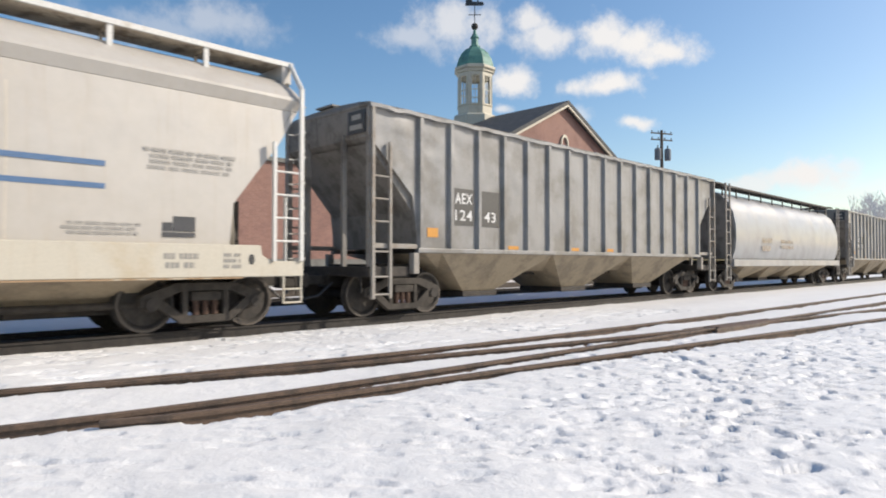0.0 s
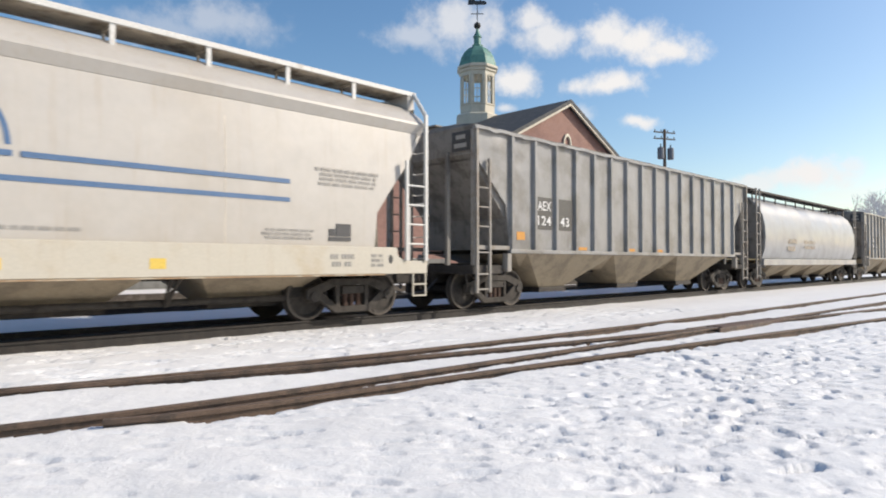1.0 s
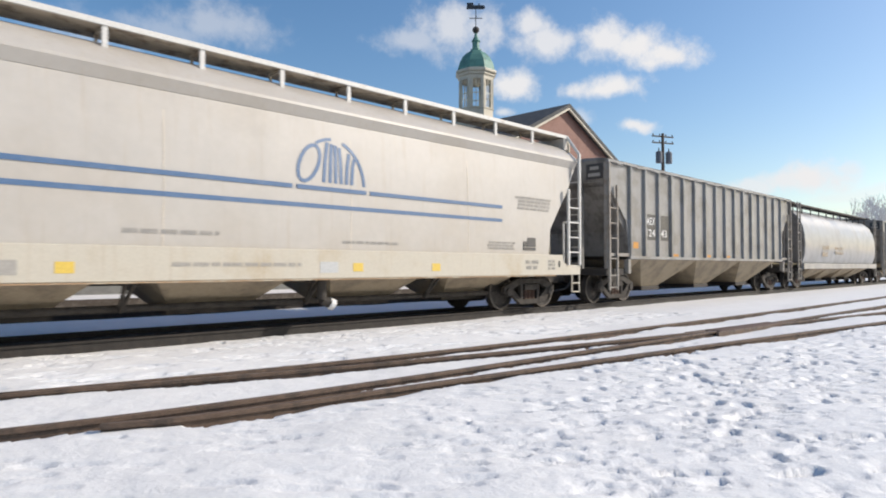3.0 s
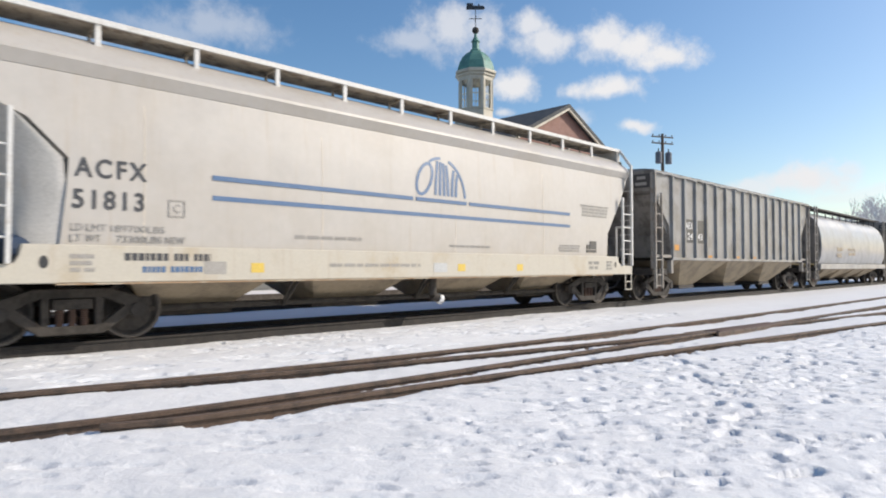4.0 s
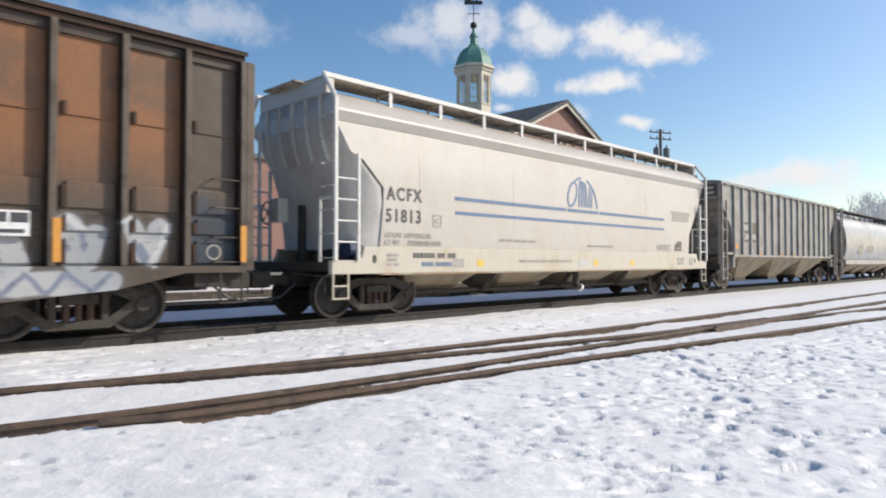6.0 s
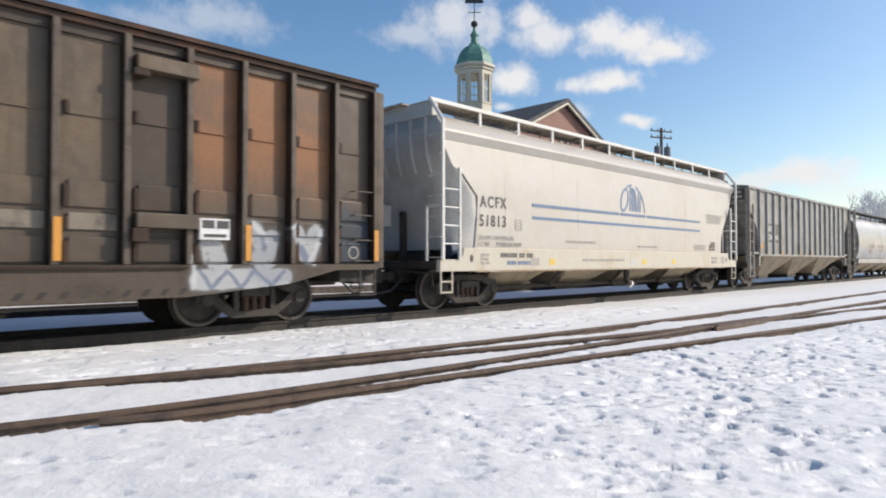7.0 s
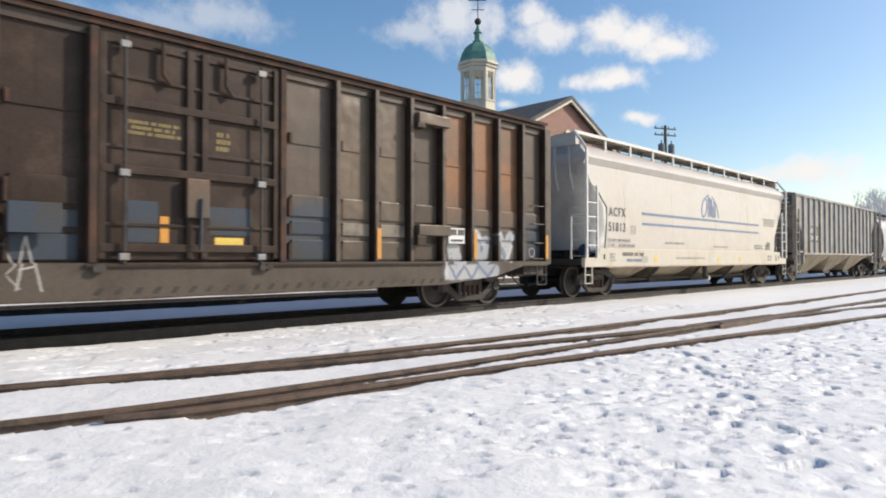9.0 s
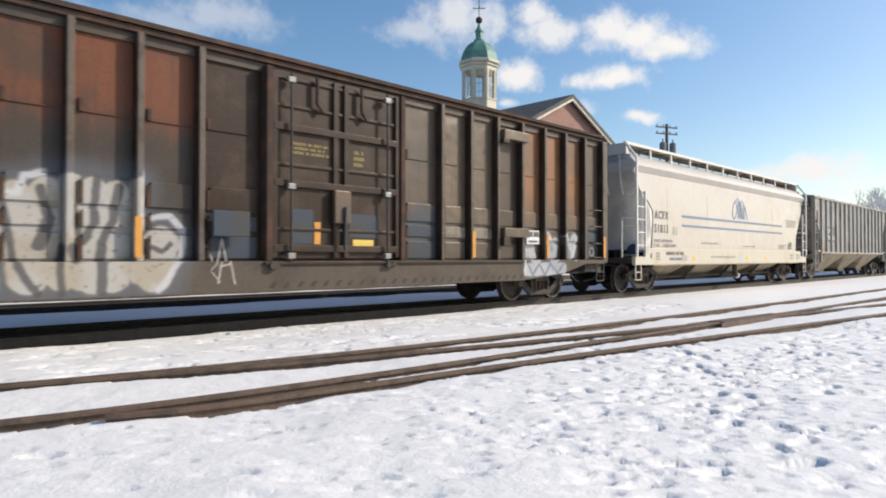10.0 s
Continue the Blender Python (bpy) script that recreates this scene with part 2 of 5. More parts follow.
def prism(poly, y0, y1, axis="y"):
    """Extrude a polygon of (x, z) between y0 and y1 (axis y), or of (y, z) between two x (axis x)."""
    bm = bmesh.new()
    put = (lambda p, d: (p[0], d, p[1])) if axis == "y" else (lambda p, d: (d, p[0], p[1]))
    a = [bm.verts.new(put(p, y0)) for p in poly]
    b = [bm.verts.new(put(p, y1)) for p in poly]
    n = len(poly)
    bm.faces.new(a)
    bm.faces.new(b[::-1])
    for i in range(n):
        bm.faces.new((a[i], b[i], b[(i + 1) % n], a[(i + 1) % n]))
    bmesh.ops.recalc_face_normals(bm, faces=bm.faces[:])
    return bm


def revolve(profile, seg=24, start=0.0, caps=True):
    """Turn a profile of (radius, z) round the z axis."""
    bm = bmesh.new()
    rings = [[bm.verts.new((r * math.cos(start + 2 * math.pi * i / seg), r * math.sin(start + 2 * math.pi * i / seg), z)) for i in range(seg)]
             for r, z in profile]
    for a, b in zip(rings, rings[1:]):
        for i in range(seg):
            bm.faces.new((a[i], a[(i + 1) % seg], b[(i + 1) % seg], b[i]))
    if caps:
        bm.faces.new(rings[0][::-1])
        bm.faces.new(rings[-1])
    bmesh.ops.remove_doubles(bm, verts=bm.verts[:], dist=1e-5)
    bmesh.ops.recalc_face_normals(bm, faces=bm.faces[:])
    return bm


def ring_of(r0, r1, t, seg=32):
    """A flat ring of thickness t, seen along the z axis."""
    return revolve([(r0, 0), (r1, 0), (r1, t), (r0, t), (r0, 0)], seg, caps=False)


def levels(rows, cuts=1):
    """A hull from rows of (z, x0, x1, half width): a rectangle at each height, joined from one to the next."""
    bm = bmesh.new()
    rings = []
    for z, x0, x1, w in rows:
        xs = [x0 + (x1 - x0) * i / cuts for i in range(cuts + 1)]
        rings.append([bm.verts.new((x, -w, z)) for x in xs] + [bm.verts.new((x, w, z)) for x in reversed(xs)])
    n = len(rings[0])
    for a, b in zip(rings, rings[1:]):
        for i in range(n):
            bm.faces.new((a[i], a[(i + 1) % n], b[(i + 1) % n], b[i]))
    bm.faces.new(rings[0][::-1])
    bm.faces.new(rings[-1])
    return bm


def lettering(name, text, x, z, height, y, material, parent, width=None, label="", gap=1.0, fat=0.0):
    """Raised lettering on a face towards -y, with its lower left corner at x, z."""
    cu = bpy.data.curves.new(name, "FONT")
    cu.body, cu.size, cu.extrude = text, 1.0, 0.002
    cu.space_character, cu.offset = gap, fat
    tmp = new(name, cu)
    bpy.context.view_layer.update()
    me = bpy.data.meshes.new_from_object(tmp)
    bpy.data.objects.remove(tmp)
    co = np.array([v.co[:] for v in me.vertices])
    lo, hi = co.min(0), co.max(0)
    sz = height / (hi[1] - lo[1])
    sx = width / (hi[0] - lo[0]) if width else sz
    for v in me.vertices:
        v.co = (x + (v.co.x - lo[0]) * sx, y - 0.002 - v.co.z, z + (v.co.y - lo[1]) * sz)
    me.name = name
    ob = new(name, me)
    me.materials.append(material)
    ob.parent = parent
    return tagged(ob, label) if label else ob


def plate(name, x0, x1, z0, z1, y, material, parent, label="", t=0.004):
    return part(name, boxes((x0, x1, y - t, y, z0, z1)), material, parent, label)


# ---- painted tags on the boxcar, in its own space: strokes are (x, z, x, z, half width) ----
def spray_group(name, fills, darks, rims, tones, haze):
    """A node group that gives the colour and cover of a sprayed tag: filled strokes, dark lines in them, pale lines over all."""
    g = bpy.data.node_groups.new(name, "ShaderNodeTree")
    g.interface.new_socket("Color", in_out="OUTPUT", socket_type="NodeSocketColor")
    g.interface.new_socket("Cover", in_out="OUTPUT", socket_type="NodeSocketFloat")
    N, L = g.nodes.new, g.links.new
    out, tc = N("NodeGroupOutput"), N("ShaderNodeTexCoord")

    def vec(op, a, b=None, c=None):
        n = N("ShaderNodeVectorMath")
        n.operation = op
        for i, v in enumerate((a, b, c)):
            if v is None:
                continue
            if isinstance(v, (tuple, Vector)):
                n.inputs[i].default_value = v
            else:
                L(v, n.inputs[i])
        return n

    def num(op, a, b, clamp=False):
        n = N("ShaderNodeMath")
        n.operation, n.use_clamp = op, clamp
        for i, v in enumerate((a, b)):
            if isinstance(v, (int, float)):
                n.inputs[i].default_value = v
            else:
                L(v, n.inputs[i])
        return n.outputs[0]

    def soft(v, lo, hi, top=1.0):
        n = N("ShaderNodeMapRange")
        n.interpolation_type = "SMOOTHSTEP"
        n.inputs["From Min"].default_value, n.inputs["From Max"].default_value = lo, hi
        n.inputs["To Max"].default_value = top
        L(v, n.inputs["Value"])
        return n.outputs[0]

    def noise(scale, detail):
        n = N("ShaderNodeTexNoise")
        n.inputs["Scale"].default_value, n.inputs["Detail"].default_value = scale, detail
        L(tc.outputs["Object"], n.inputs["Vector"])
        return n

    def mix(f, a, b):
        n = N("ShaderNodeMix")
        n.data_type = "RGBA"
        L(f, n.inputs["Factor"])
        for k, v in (("A", a), ("B", b)):
            if isinstance(v, tuple):
                n.inputs[k].default_value = (*v, 1)
            else:
                L(v, n.inputs[k])
        return n.outputs["Result"]
    shake = vec("MULTIPLY_ADD", vec("SUBTRACT", noise(2.6, 2).outputs["Color"], (0.5, 0.5, 0.5)).outputs[0], (0.12, 0, 0.12), tc.outputs["Object"])
    flat = vec("MULTIPLY", shake.outputs[0], (1, 0, 1)).outputs[0]

    def distance(strokes):
        best = None
        for x0, z0, x1, z1, r in strokes:
            a, ab = Vector((x0, 0, z0)), Vector((x1 - x0 + 1e-4, 0, z1 - z0))
            pa = vec("SUBTRACT", flat, a).outputs[0]
            h = num("ADD", vec("DOT_PRODUCT", pa, ab / ab.length_squared).outputs["Value"], 0.0, True)
            along = vec("SCALE", ab)
            L(h, along.inputs["Scale"])
            d = num("SUBTRACT", vec("LENGTH", vec("SUBTRACT", pa, along.outputs[0]).outputs[0]).outputs["Value"], r)
            best = d if best is None else num("MINIMUM", best, d)
        return best
    fill, dark, rim = distance(fills), distance(darks), distance(rims)
    patchy = noise(1.7, 3).outputs["Fac"]
    worn = noise(14, 6).outputs["Fac"]
    colour = mix(soft(patchy, 0.42, 0.62), tones[0], tones[1])
    in_fill = soft(fill, 0.03, -0.03, 0.9)
    in_dark = soft(dark, 0.035, -0.01, 0.9)
    in_rim = soft(rim, 0.05, -0.015, 0.85)
    in_haze = soft(fill, haze, 0.0, 0.5) if haze else soft(fill, 0.10, 0.0, 0.25)
    colour = mix(in_fill, tones[4], colour)
    colour = mix(in_dark, colour, tones[2])
    colour = mix(in_rim, colour, tones[3])
    cover = num("MAXIMUM", num("MAXIMUM", in_fill, in_rim), num("MAXIMUM", in_haze, num("MULTIPLY", in_dark, in_haze)))
    cover = num("MULTIPLY", cover, soft(worn, 0.20, 0.42))
    sep = N("ShaderNodeSeparateXYZ")
    L(tc.outputs["Object"], sep.inputs[0])
    cover = num("MULTIPLY", cover, num("LESS_THAN", sep.outputs["Y"], 0.0))
    L(colour, out.inputs["Color"])
    L(cover, out.inputs["Cover"])
    return g


def sprayed(m, group):
    """Lays a sprayed tag over the colour of a material."""
    nt = m.node_tree
    b = nt.nodes["Principled BSDF"]
    old = b.inputs["Base Color"].links[0].from_socket
    n, x = nt.nodes.new("ShaderNodeGroup"), nt.nodes.new("ShaderNodeMix")
    n.node_tree = group
    x.data_type = "RGBA"
    nt.links.new(n.outputs["Cover"], x.inputs["Factor"])
    nt.links.new(old, x.inputs["A"])
    nt.links.new(n.outputs["Color"], x.inputs["B"])
    nt.links.new(x.outputs["Result"], b.inputs["Base Color"])


TAG_BIG = spray_group(
    "large_tag",
    [(-5.12, 1.90, -5.00, 0.86, 0.24), (-4.78, 2.02, -4.62, 0.85, 0.20), (-4.45, 2.10, -4.37, 0.85, 0.20), (-4.18, 2.05, -4.19, 0.80, 0.22),
     (-3.88, 2.05, -3.94, 0.80, 0.20), (-3.60, 2.20, -3.66, 0.83, 0.10), (-3.23, 1.32, -3.40, 0.88, 0.28), (-5.75, 1.90, -5.60, 0.80, 0.30)],
    [(-5.25, 1.81, -5.13, 1.00, 0.035), (-5.13, 1.00, -4.90, 0.62, 0.035), (-4.83, 2.05, -4.73, 1.65, 0.05), (-4.73, 1.65, -4.85, 1.27, 0.06),
     (-4.42, 1.81, -4.36, 1.38, 0.03), (-4.13, 2.22, -4.17, 1.63, 0.05), (-4.17, 1.63, -4.33, 1.33, 0.04), (-3.83, 2.15, -3.92, 1.64, 0.05),
     (-3.92, 1.64, -4.08, 1.33, 0.05), (-4.08, 1.33, -4.10, 0.64, 0.06), (-4.46, 1.23, -4.40, 1.12, 0.07), (-3.54, 1.52, -3.50, 1.20, 0.05),
     (-3.36, 1.27, -3.23, 1.20, 0.03), (-3.23, 1.20, -3.10, 1.32, 0.03), (-4.60, 1.25, -4.62, 0.62, 0.04)],
    [(-3.56, 1.55, -3.41, 1.70, 0.035), (-3.41, 1.70, -3.11, 1.75, 0.035), (-3.11, 1.75, -2.90, 1.52, 0.035), (-2.90, 1.52, -2.93, 1.14, 0.035),
     (-2.93, 1.14, -3.33, 0.62, 0.035), (-5.30, 1.95, -5.10, 1.97, 0.035), (-5.10, 1.97, -5.02, 2.22, 0.035), (-5.02, 2.22, -4.80, 2.27, 0.04), (-3.52, 2.36, -3.56, 1.65, 0.035)],
    ((0.40, 0.385, 0.36), (0.36, 0.315, 0.25), (0.075, 0.075, 0.08), (0.47, 0.48, 0.50), (0.12, 0.14, 0.17)), 0.42)
TAG_SMALL = spray_group(
    "small_tag",
    [(5.86, 1.36, 5.94, 1.10, 0.21), (6.60, 1.60, 6.72, 1.12, 0.20), (6.95, 1.52, 6.85, 1.16, 0.15), (7.43, 1.62, 7.62, 1.25, 0.17), (7.84, 1.62, 7.68, 1.22, 0.17),
     (5.60, 0.82, 7.10, 0.84, 0.17)],
    [(5.52, 1.05, 5.80, 0.68, 0.022), (5.80, 0.68, 6.05, 0.95, 0.022), (6.05, 0.95, 6.30, 0.68, 0.022), (6.30, 0.68, 6.55, 0.98, 0.022), (6.55, 0.98, 6.85, 0.70, 0.022),
     (6.85, 0.70, 7.10, 0.95, 0.022), (6.42, 1.55, 6.60, 1.30, 0.022), (7.55, 1.35, 7.66, 1.12, 0.06), (6.78, 1.58, 6.80, 1.30, 0.02)],
    [(6.40, 1.50, 6.58, 1.76, 0.025), (6.58, 1.76, 6.80, 1.60, 0.025), (7.26, 1.70, 7.42, 1.78, 0.02), (7.98, 1.70, 7.70, 1.06, 0.02), (5.50, 1.20, 5.48, 0.70, 0.022)],
    ((0.40, 0.41, 0.42), (0.31, 0.33, 0.36), (0.15, 0.18, 0.25), (0.50, 0.51, 0.52), (0.16, 0.17, 0.18)), 0.0)
for m in (M_BROWN, M_RUST, M_REDRUST, M_PANEL, M_MIDPANEL, M_BLUELOW, M_SILLBROWN, M_BLUEGREY):
    sprayed(m, TAG_BIG)
    sprayed(m, TAG_SMALL)


# ---- ground ----
RAIL = 0.135


def value_noise(x, y, cell, seed):
    rng = np.random.RandomState(seed)
    table = rng.rand(256, 256)
    gx, gy = x / cell, y / cell
    ix, iy = np.floor(gx).astype(int), np.floor(gy).astype(int)
    fx, fy = gx - ix, gy - iy
    fx, fy = fx * fx * (3 - 2 * fx), fy * fy * (3 - 2 * fy)
    g = lambda a, c: table[(ix + a) % 256, (iy + c) % 256]
    return (g(0, 0) * (1 - fx) + g(1, 0) * fx) * (1 - fy) + (g(0, 1) * (1 - fx) + g(1, 1) * fx) * fy - 0.5


def near_rail(i, x):
    """The four rails of the turnout: the y of each at x."""
    if i == 1:
        f = lambda x: 5.861 - 0.0201 * x + 1.2316 * math.exp(-x / 4.5)
    elif i == 2:
        f = lambda x: 6.098 - 0.1372 * x + 1.1194 * math.exp(-x / 4.0)
    elif i == 3:
        f = lambda x: 5.007 - 0.0417 * x + 0.5568 * math.exp(-x / 1.5)
    else:
        f = lambda x: 5.2275 - 0.1498 * x - 0.455 * math.exp(-x / 3.5) + 0.35 * math.exp(-(x - 1.3) / 0.5)
    if x < 0.8:
        return f(0.8) - 0.24 * (x - 0.8)
    return f(x)


def build_ground():
    def axis(fine, far):
        left, right = [], []
        s, a = fine[1] - fine[0], fine[0]
        while a > -far:
            s *= 1.13
            a -= s
            left.append(a)
        s = fine[-1] - fine[-2]
        c = fine[-1] + s
        while c < far:
            right.append(c)
            s *= 1.13
            c += s
        return np.array(left[::-1] + list(fine) + right)
    xs = axis(np.concatenate([np.arange(1.0, 10.0, 0.027), np.arange(10.0, 18.0, 0.045)]), 2500)
    ys = axis(np.concatenate([np.arange(0.7, 4.8, 0.027), np.arange(4.8, 10.4, 0.04)]), 2500)
    X, Y = np.meshgrid(xs, ys, indexing="ij")
    near = np.exp(-np.clip(np.hypot(np.clip(X - 20, 0, None), np.clip(Y - 14, 0, None)), 0, 50) / 15)
    Z = 0.05 * value_noise(X, Y, 1.9, 1) + 0.019 * value_noise(X, Y, 0.55, 2) + 0.009 * value_noise(X, Y, 0.2, 3) + 0.006 * value_noise(X, Y, 0.075, 4)
    rise = np.clip((9.6 - Y) / 2.2, 0, 1)
    trod = np.clip((X - 3.2) / 2.5, 0, 1) * np.clip((4.3 - Y) / 1.2, 0, 1)
    Z += trod * (0.006 * value_noise(X, Y, 0.34, 5) + 0.006 * value_noise(X * 0.5, Y, 0.08, 6))
    Z *= near
    Z += -0.01 + 0.085 * rise * rise * (3 - 2 * rise)
    rng = random.Random(4)
    prints = []
    for _ in range(2000):   # small crisp dents and crumbs, thinning out away from the trodden way
        px, py = rng.uniform(3.0, 16), rng.gauss(2.2, 0.9)
        prints.append((px, py, rng.uniform(0.026, 0.058), rng.uniform(0.017, 0.028), rng.uniform(-0.9, 0.3), rng.uniform(0.006, 0.018)))
    for _ in range(120):    # boot prints
        prints.append((rng.uniform(3.0, 14), rng.uniform(0.6, 3.4), rng.uniform(0.07, 0.11), rng.uniform(0.03, 0.045), rng.uniform(-1.2, 0.6), rng.uniform(0.016, 0.03)))
    for _ in range(420):
        prints.append((rng.uniform(0.5, 9), rng.uniform(1.5, 5.0), rng.uniform(0.045, 0.095), rng.uniform(0.024, 0.038), rng.uniform(-1.05, -0.45), rng.uniform(0.008, 0.020)))
    for _ in range(520):
        prints.append((rng.uniform(1, 16), rng.uniform(6.6, 10.2), rng.uniform(0.06, 0.13), rng.uniform(0.04, 0.06), rng.uniform(-0.4, 0.4), rng.uniform(0.014, 0.034)))
    for k in range(9):   # lines of steps
        x, y, a = rng.uniform(1.5, 9), rng.uniform(1.2, 3.2), rng.uniform(-0.2, 0.9)
        for j in range(9):
            side = 0.09 * (-1) ** j
            prints.append((x + j * 0.62 * math.cos(a) - side * math.sin(a), y + j * 0.62 * math.sin(a) * 0.6 + side * math.cos(a), 0.10, 0.038, a, 0.022))
    for px, py, la, lb, ang, dep in prints:
        i0, i1 = np.searchsorted(xs, (px - 0.5, px + 0.5))
        j0, j1 = np.searchsorted(ys, (py - 0.5, py + 0.5))
        if i1 <= i0 or j1 <= j0:
            continue
        dx, dy = X[i0:i1, j0:j1] - px, Y[i0:i1, j0:j1] - py
        lean = dx * 0.79 - dy * 0.62          # shaped to bring out their shade: steep towards the right, running out softly beyond
        k = np.where(lean < 0, 0.30, 1.5) - 1
        dx, dy = dx + k * lean * 0.79, dy - k * lean * 0.62
        u = (dx * math.cos(ang) + dy * math.sin(ang)) / la
        v = (-dx * math.sin(ang) + dy * math.cos(ang)) / lb
        r = np.sqrt(u * u + v * v)
        Z[i0:i1, j0:j1] += -dep * np.clip(1.15 - r, 0, 0.3) / 0.3
    # small hollows along the near side of the rails
    for i in (1, 2, 3, 4):
        ry = np.array([near_rail(i, x) for x in xs])[:, None]
        wave = value_noise(X, Y * 0 + i, 0.45, 20 + i) + 0.6 * value_noise(X, Y * 0 + i, 1.6, 30 + i)
        d = ry - Y
        on = ((X > (-9 if i in (1, 3) else 2.0)) & (X < 60))
        Z = np.where(on & (d > -0.06) & (d < 0.085 + 0.07 * wave), np.minimum(Z, 0.015), Z)
        Z = np.where(on & (d <= -0.06) & (d > -0.25), np.clip(Z, 0.06, 0.095), Z)
    # the bed of the main line lies a little lower
    Z = np.where((Y > 10.36) & (Y < 12.3), -0.05, Z)
    Z = np.where(np.hypot(X, Y) > 120, -0.02, Z)
    n, m = len(xs), len(ys)
    verts = np.stack([X.ravel(), Y.ravel(), Z.ravel()], 1)
    idx = np.arange(n * m).reshape(n, m)
    faces = np.stack([idx[:-1, :-1].ravel(), idx[1:, :-1].ravel(), idx[1:, 1:].ravel(), idx[:-1, 1:].ravel()], 1)
    me = bpy.data.meshes.new("ground")
    me.from_pydata(verts.tolist(), [], faces.tolist())
    me.shade_smooth()
    me.materials.append(M_SNOW)
    tagged(new("ground", me), "white trodden snow with footprints over the rail yard", "snow", kind="structure")


build_ground()
PROFILE = [(-0.065, -0.09), (0.065, -0.09), (0.065, -0.075), (0.010, -0.055), (0.010, 0.095), (0.036, 0.102), (0.036, 0.130),
           (0.028, 0.135), (-0.028, 0.135), (-0.036, 0.130), (-0.036, 0.102), (-0.010, 0.095), (-0.010, -0.055), (-0.065, -0.075)]


def rail_line(name, f, x0, x1, step, label, material=None):
    bm = bmesh.new()
    xs = np.arange(x0, x1 + step, step)
    rings = []
    for x in xs:
        y = f(x)
        s = (f(x + 0.05) - f(x - 0.05)) / 0.1
        k = 1 / math.hypot(1, s)
        rings.append([bm.verts.new((x - s * k * o, y + k * o, z)) for o, z in PROFILE])
    n = len(PROFILE)
    for a, c in zip(rings, rings[1:]):
        for i in range(n):
            bm.faces.new((a[i], c[i], c[(i + 1) % n], a[(i + 1) % n]))
    bm.faces.new(rings[0])
    bm.faces.new(rings[-1][::-1])
    bmesh.ops.recalc_face_normals(bm, faces=bm.faces[:])
    return tagged(part(name, bm, material or M_RAIL), label, "rail", "rails", "structure")


rail_line("rail", lambda x: near_rail(1, x), -40, 90, 0.4, "rusty stock rail half sunk in snow")
rail_line("rail", lambda x: near_rail(2, x), 1.1, 60, 0.4, "rusty closure rail half sunk in snow")
rail_line("rail", lambda x: near_rail(3, x), -40, 90, 0.4, "rusty closure rail half sunk in snow")
rail_line("rail", lambda x: near_rail(4, x), 1.5, 60, 0.4, "rusty stock rail half sunk in snow")
for y, what in ((10.60, "main line"), (12.10, "main line"), (16.7, "far track"), (18.15, "far track")):
    rail_line("rail", lambda x, y=y: y, -140, 320, 20, "dark rail of the " + what + " in the snow", M_MAINRAIL)
# crossing of the two inner rails
FX = 12.2
frog = new("rail_frog")
frog.location = (FX, 4.50, 0)
frog.rotation_euler = (0, 0, -0.085)
part("casting", bbox(-1.0, 1.5, -0.15, 0.15, -0.1, 0.145, 0.02), M_SPRING, frog)
part("wing_rail", bbox(-1.6, 0.3, 0.14, 0.20, -0.1, 0.135, 0.012), M_RAIL, frog)
part("wing_rail", bbox(-1.2, 0.8, -0.21, -0.15, -0.1, 0.135, 0.012), M_RAIL, frog)
tagged(frog, "worn steel rail crossing bolted between the rails", "rail crossing")
tagged(part("track_bed", boxes((-140, 320, 10.72, 11.98, -0.09, 0.045)), M_BALLAST), "dark dirty ballast between the rails of the main line", "ballast", kind="structure")
tagged(part("track_bed", boxes((-140, 320, 16.82, 18.03, -0.05, 0.02)), M_SNOW), "snow packed between the rails of the far track", "snow", kind="structure")


# ---- station behind the train ----
def platform():
    e = new("platform")
    part("edge", boxes((-60, 120, 21.0, 21.12, -0.1, 0.26)), M_WOOD, e, "dark timber edge")
    part("deck", boxes((-60, 120, 21.12, 25.0, -0.1, 0.24)), M_SNOW, e, "deck under snow")
    tagged(e, "low station platform with a dark timber edge, under snow", "platform", kind="structure")


platform()


def brick_material():
    m = mat("brick_wall", (0.245, 0.135, 0.108), 0.85, second=(0.20, 0.108, 0.088), mix_scale=0.7, grain=0.1, grain_scale=12)
    nt = m.node_tree
    N, L = nt.nodes.new, nt.links.new
    b = nt.nodes["Principled BSDF"]
    old = b.inputs["Base Color"].links[0].from_socket
    tc, mp, br = N("ShaderNodeTexCoord"), N("ShaderNodeMapping"), N("ShaderNodeTexBrick")
    mp.inputs["Rotation"].default_value = (radians(90), 0, 0)
    L(tc.outputs["Object"], mp.inputs["Vector"])
    L(mp.outputs[0], br.inputs["Vector"])
    br.inputs["Scale"].default_value = 1.0
    br.inputs["Brick Width"].default_value, br.inputs["Row Height"].default_value, br.inputs["Mortar Size"].default_value = 0.215, 0.075, 0.006
    br.inputs["Color1"].default_value, br.inputs["Color2"].default_value, br.inputs["Mortar"].default_value = (0.9, 0.9, 0.9, 1), (1.1, 1.1, 1.1, 1), (1.3, 1.5, 1.6, 1)
    x = N("ShaderNodeMix")
    x.data_type, x.blend_type = "RGBA", "MULTIPLY"
    x.inputs["Factor"].default_value = 1.0
    L(old, x.inputs["A"])
    L(br.outputs["Color"], x.inputs["B"])
    L(x.outputs["Result"], b.inputs["Base Color"])
    return m


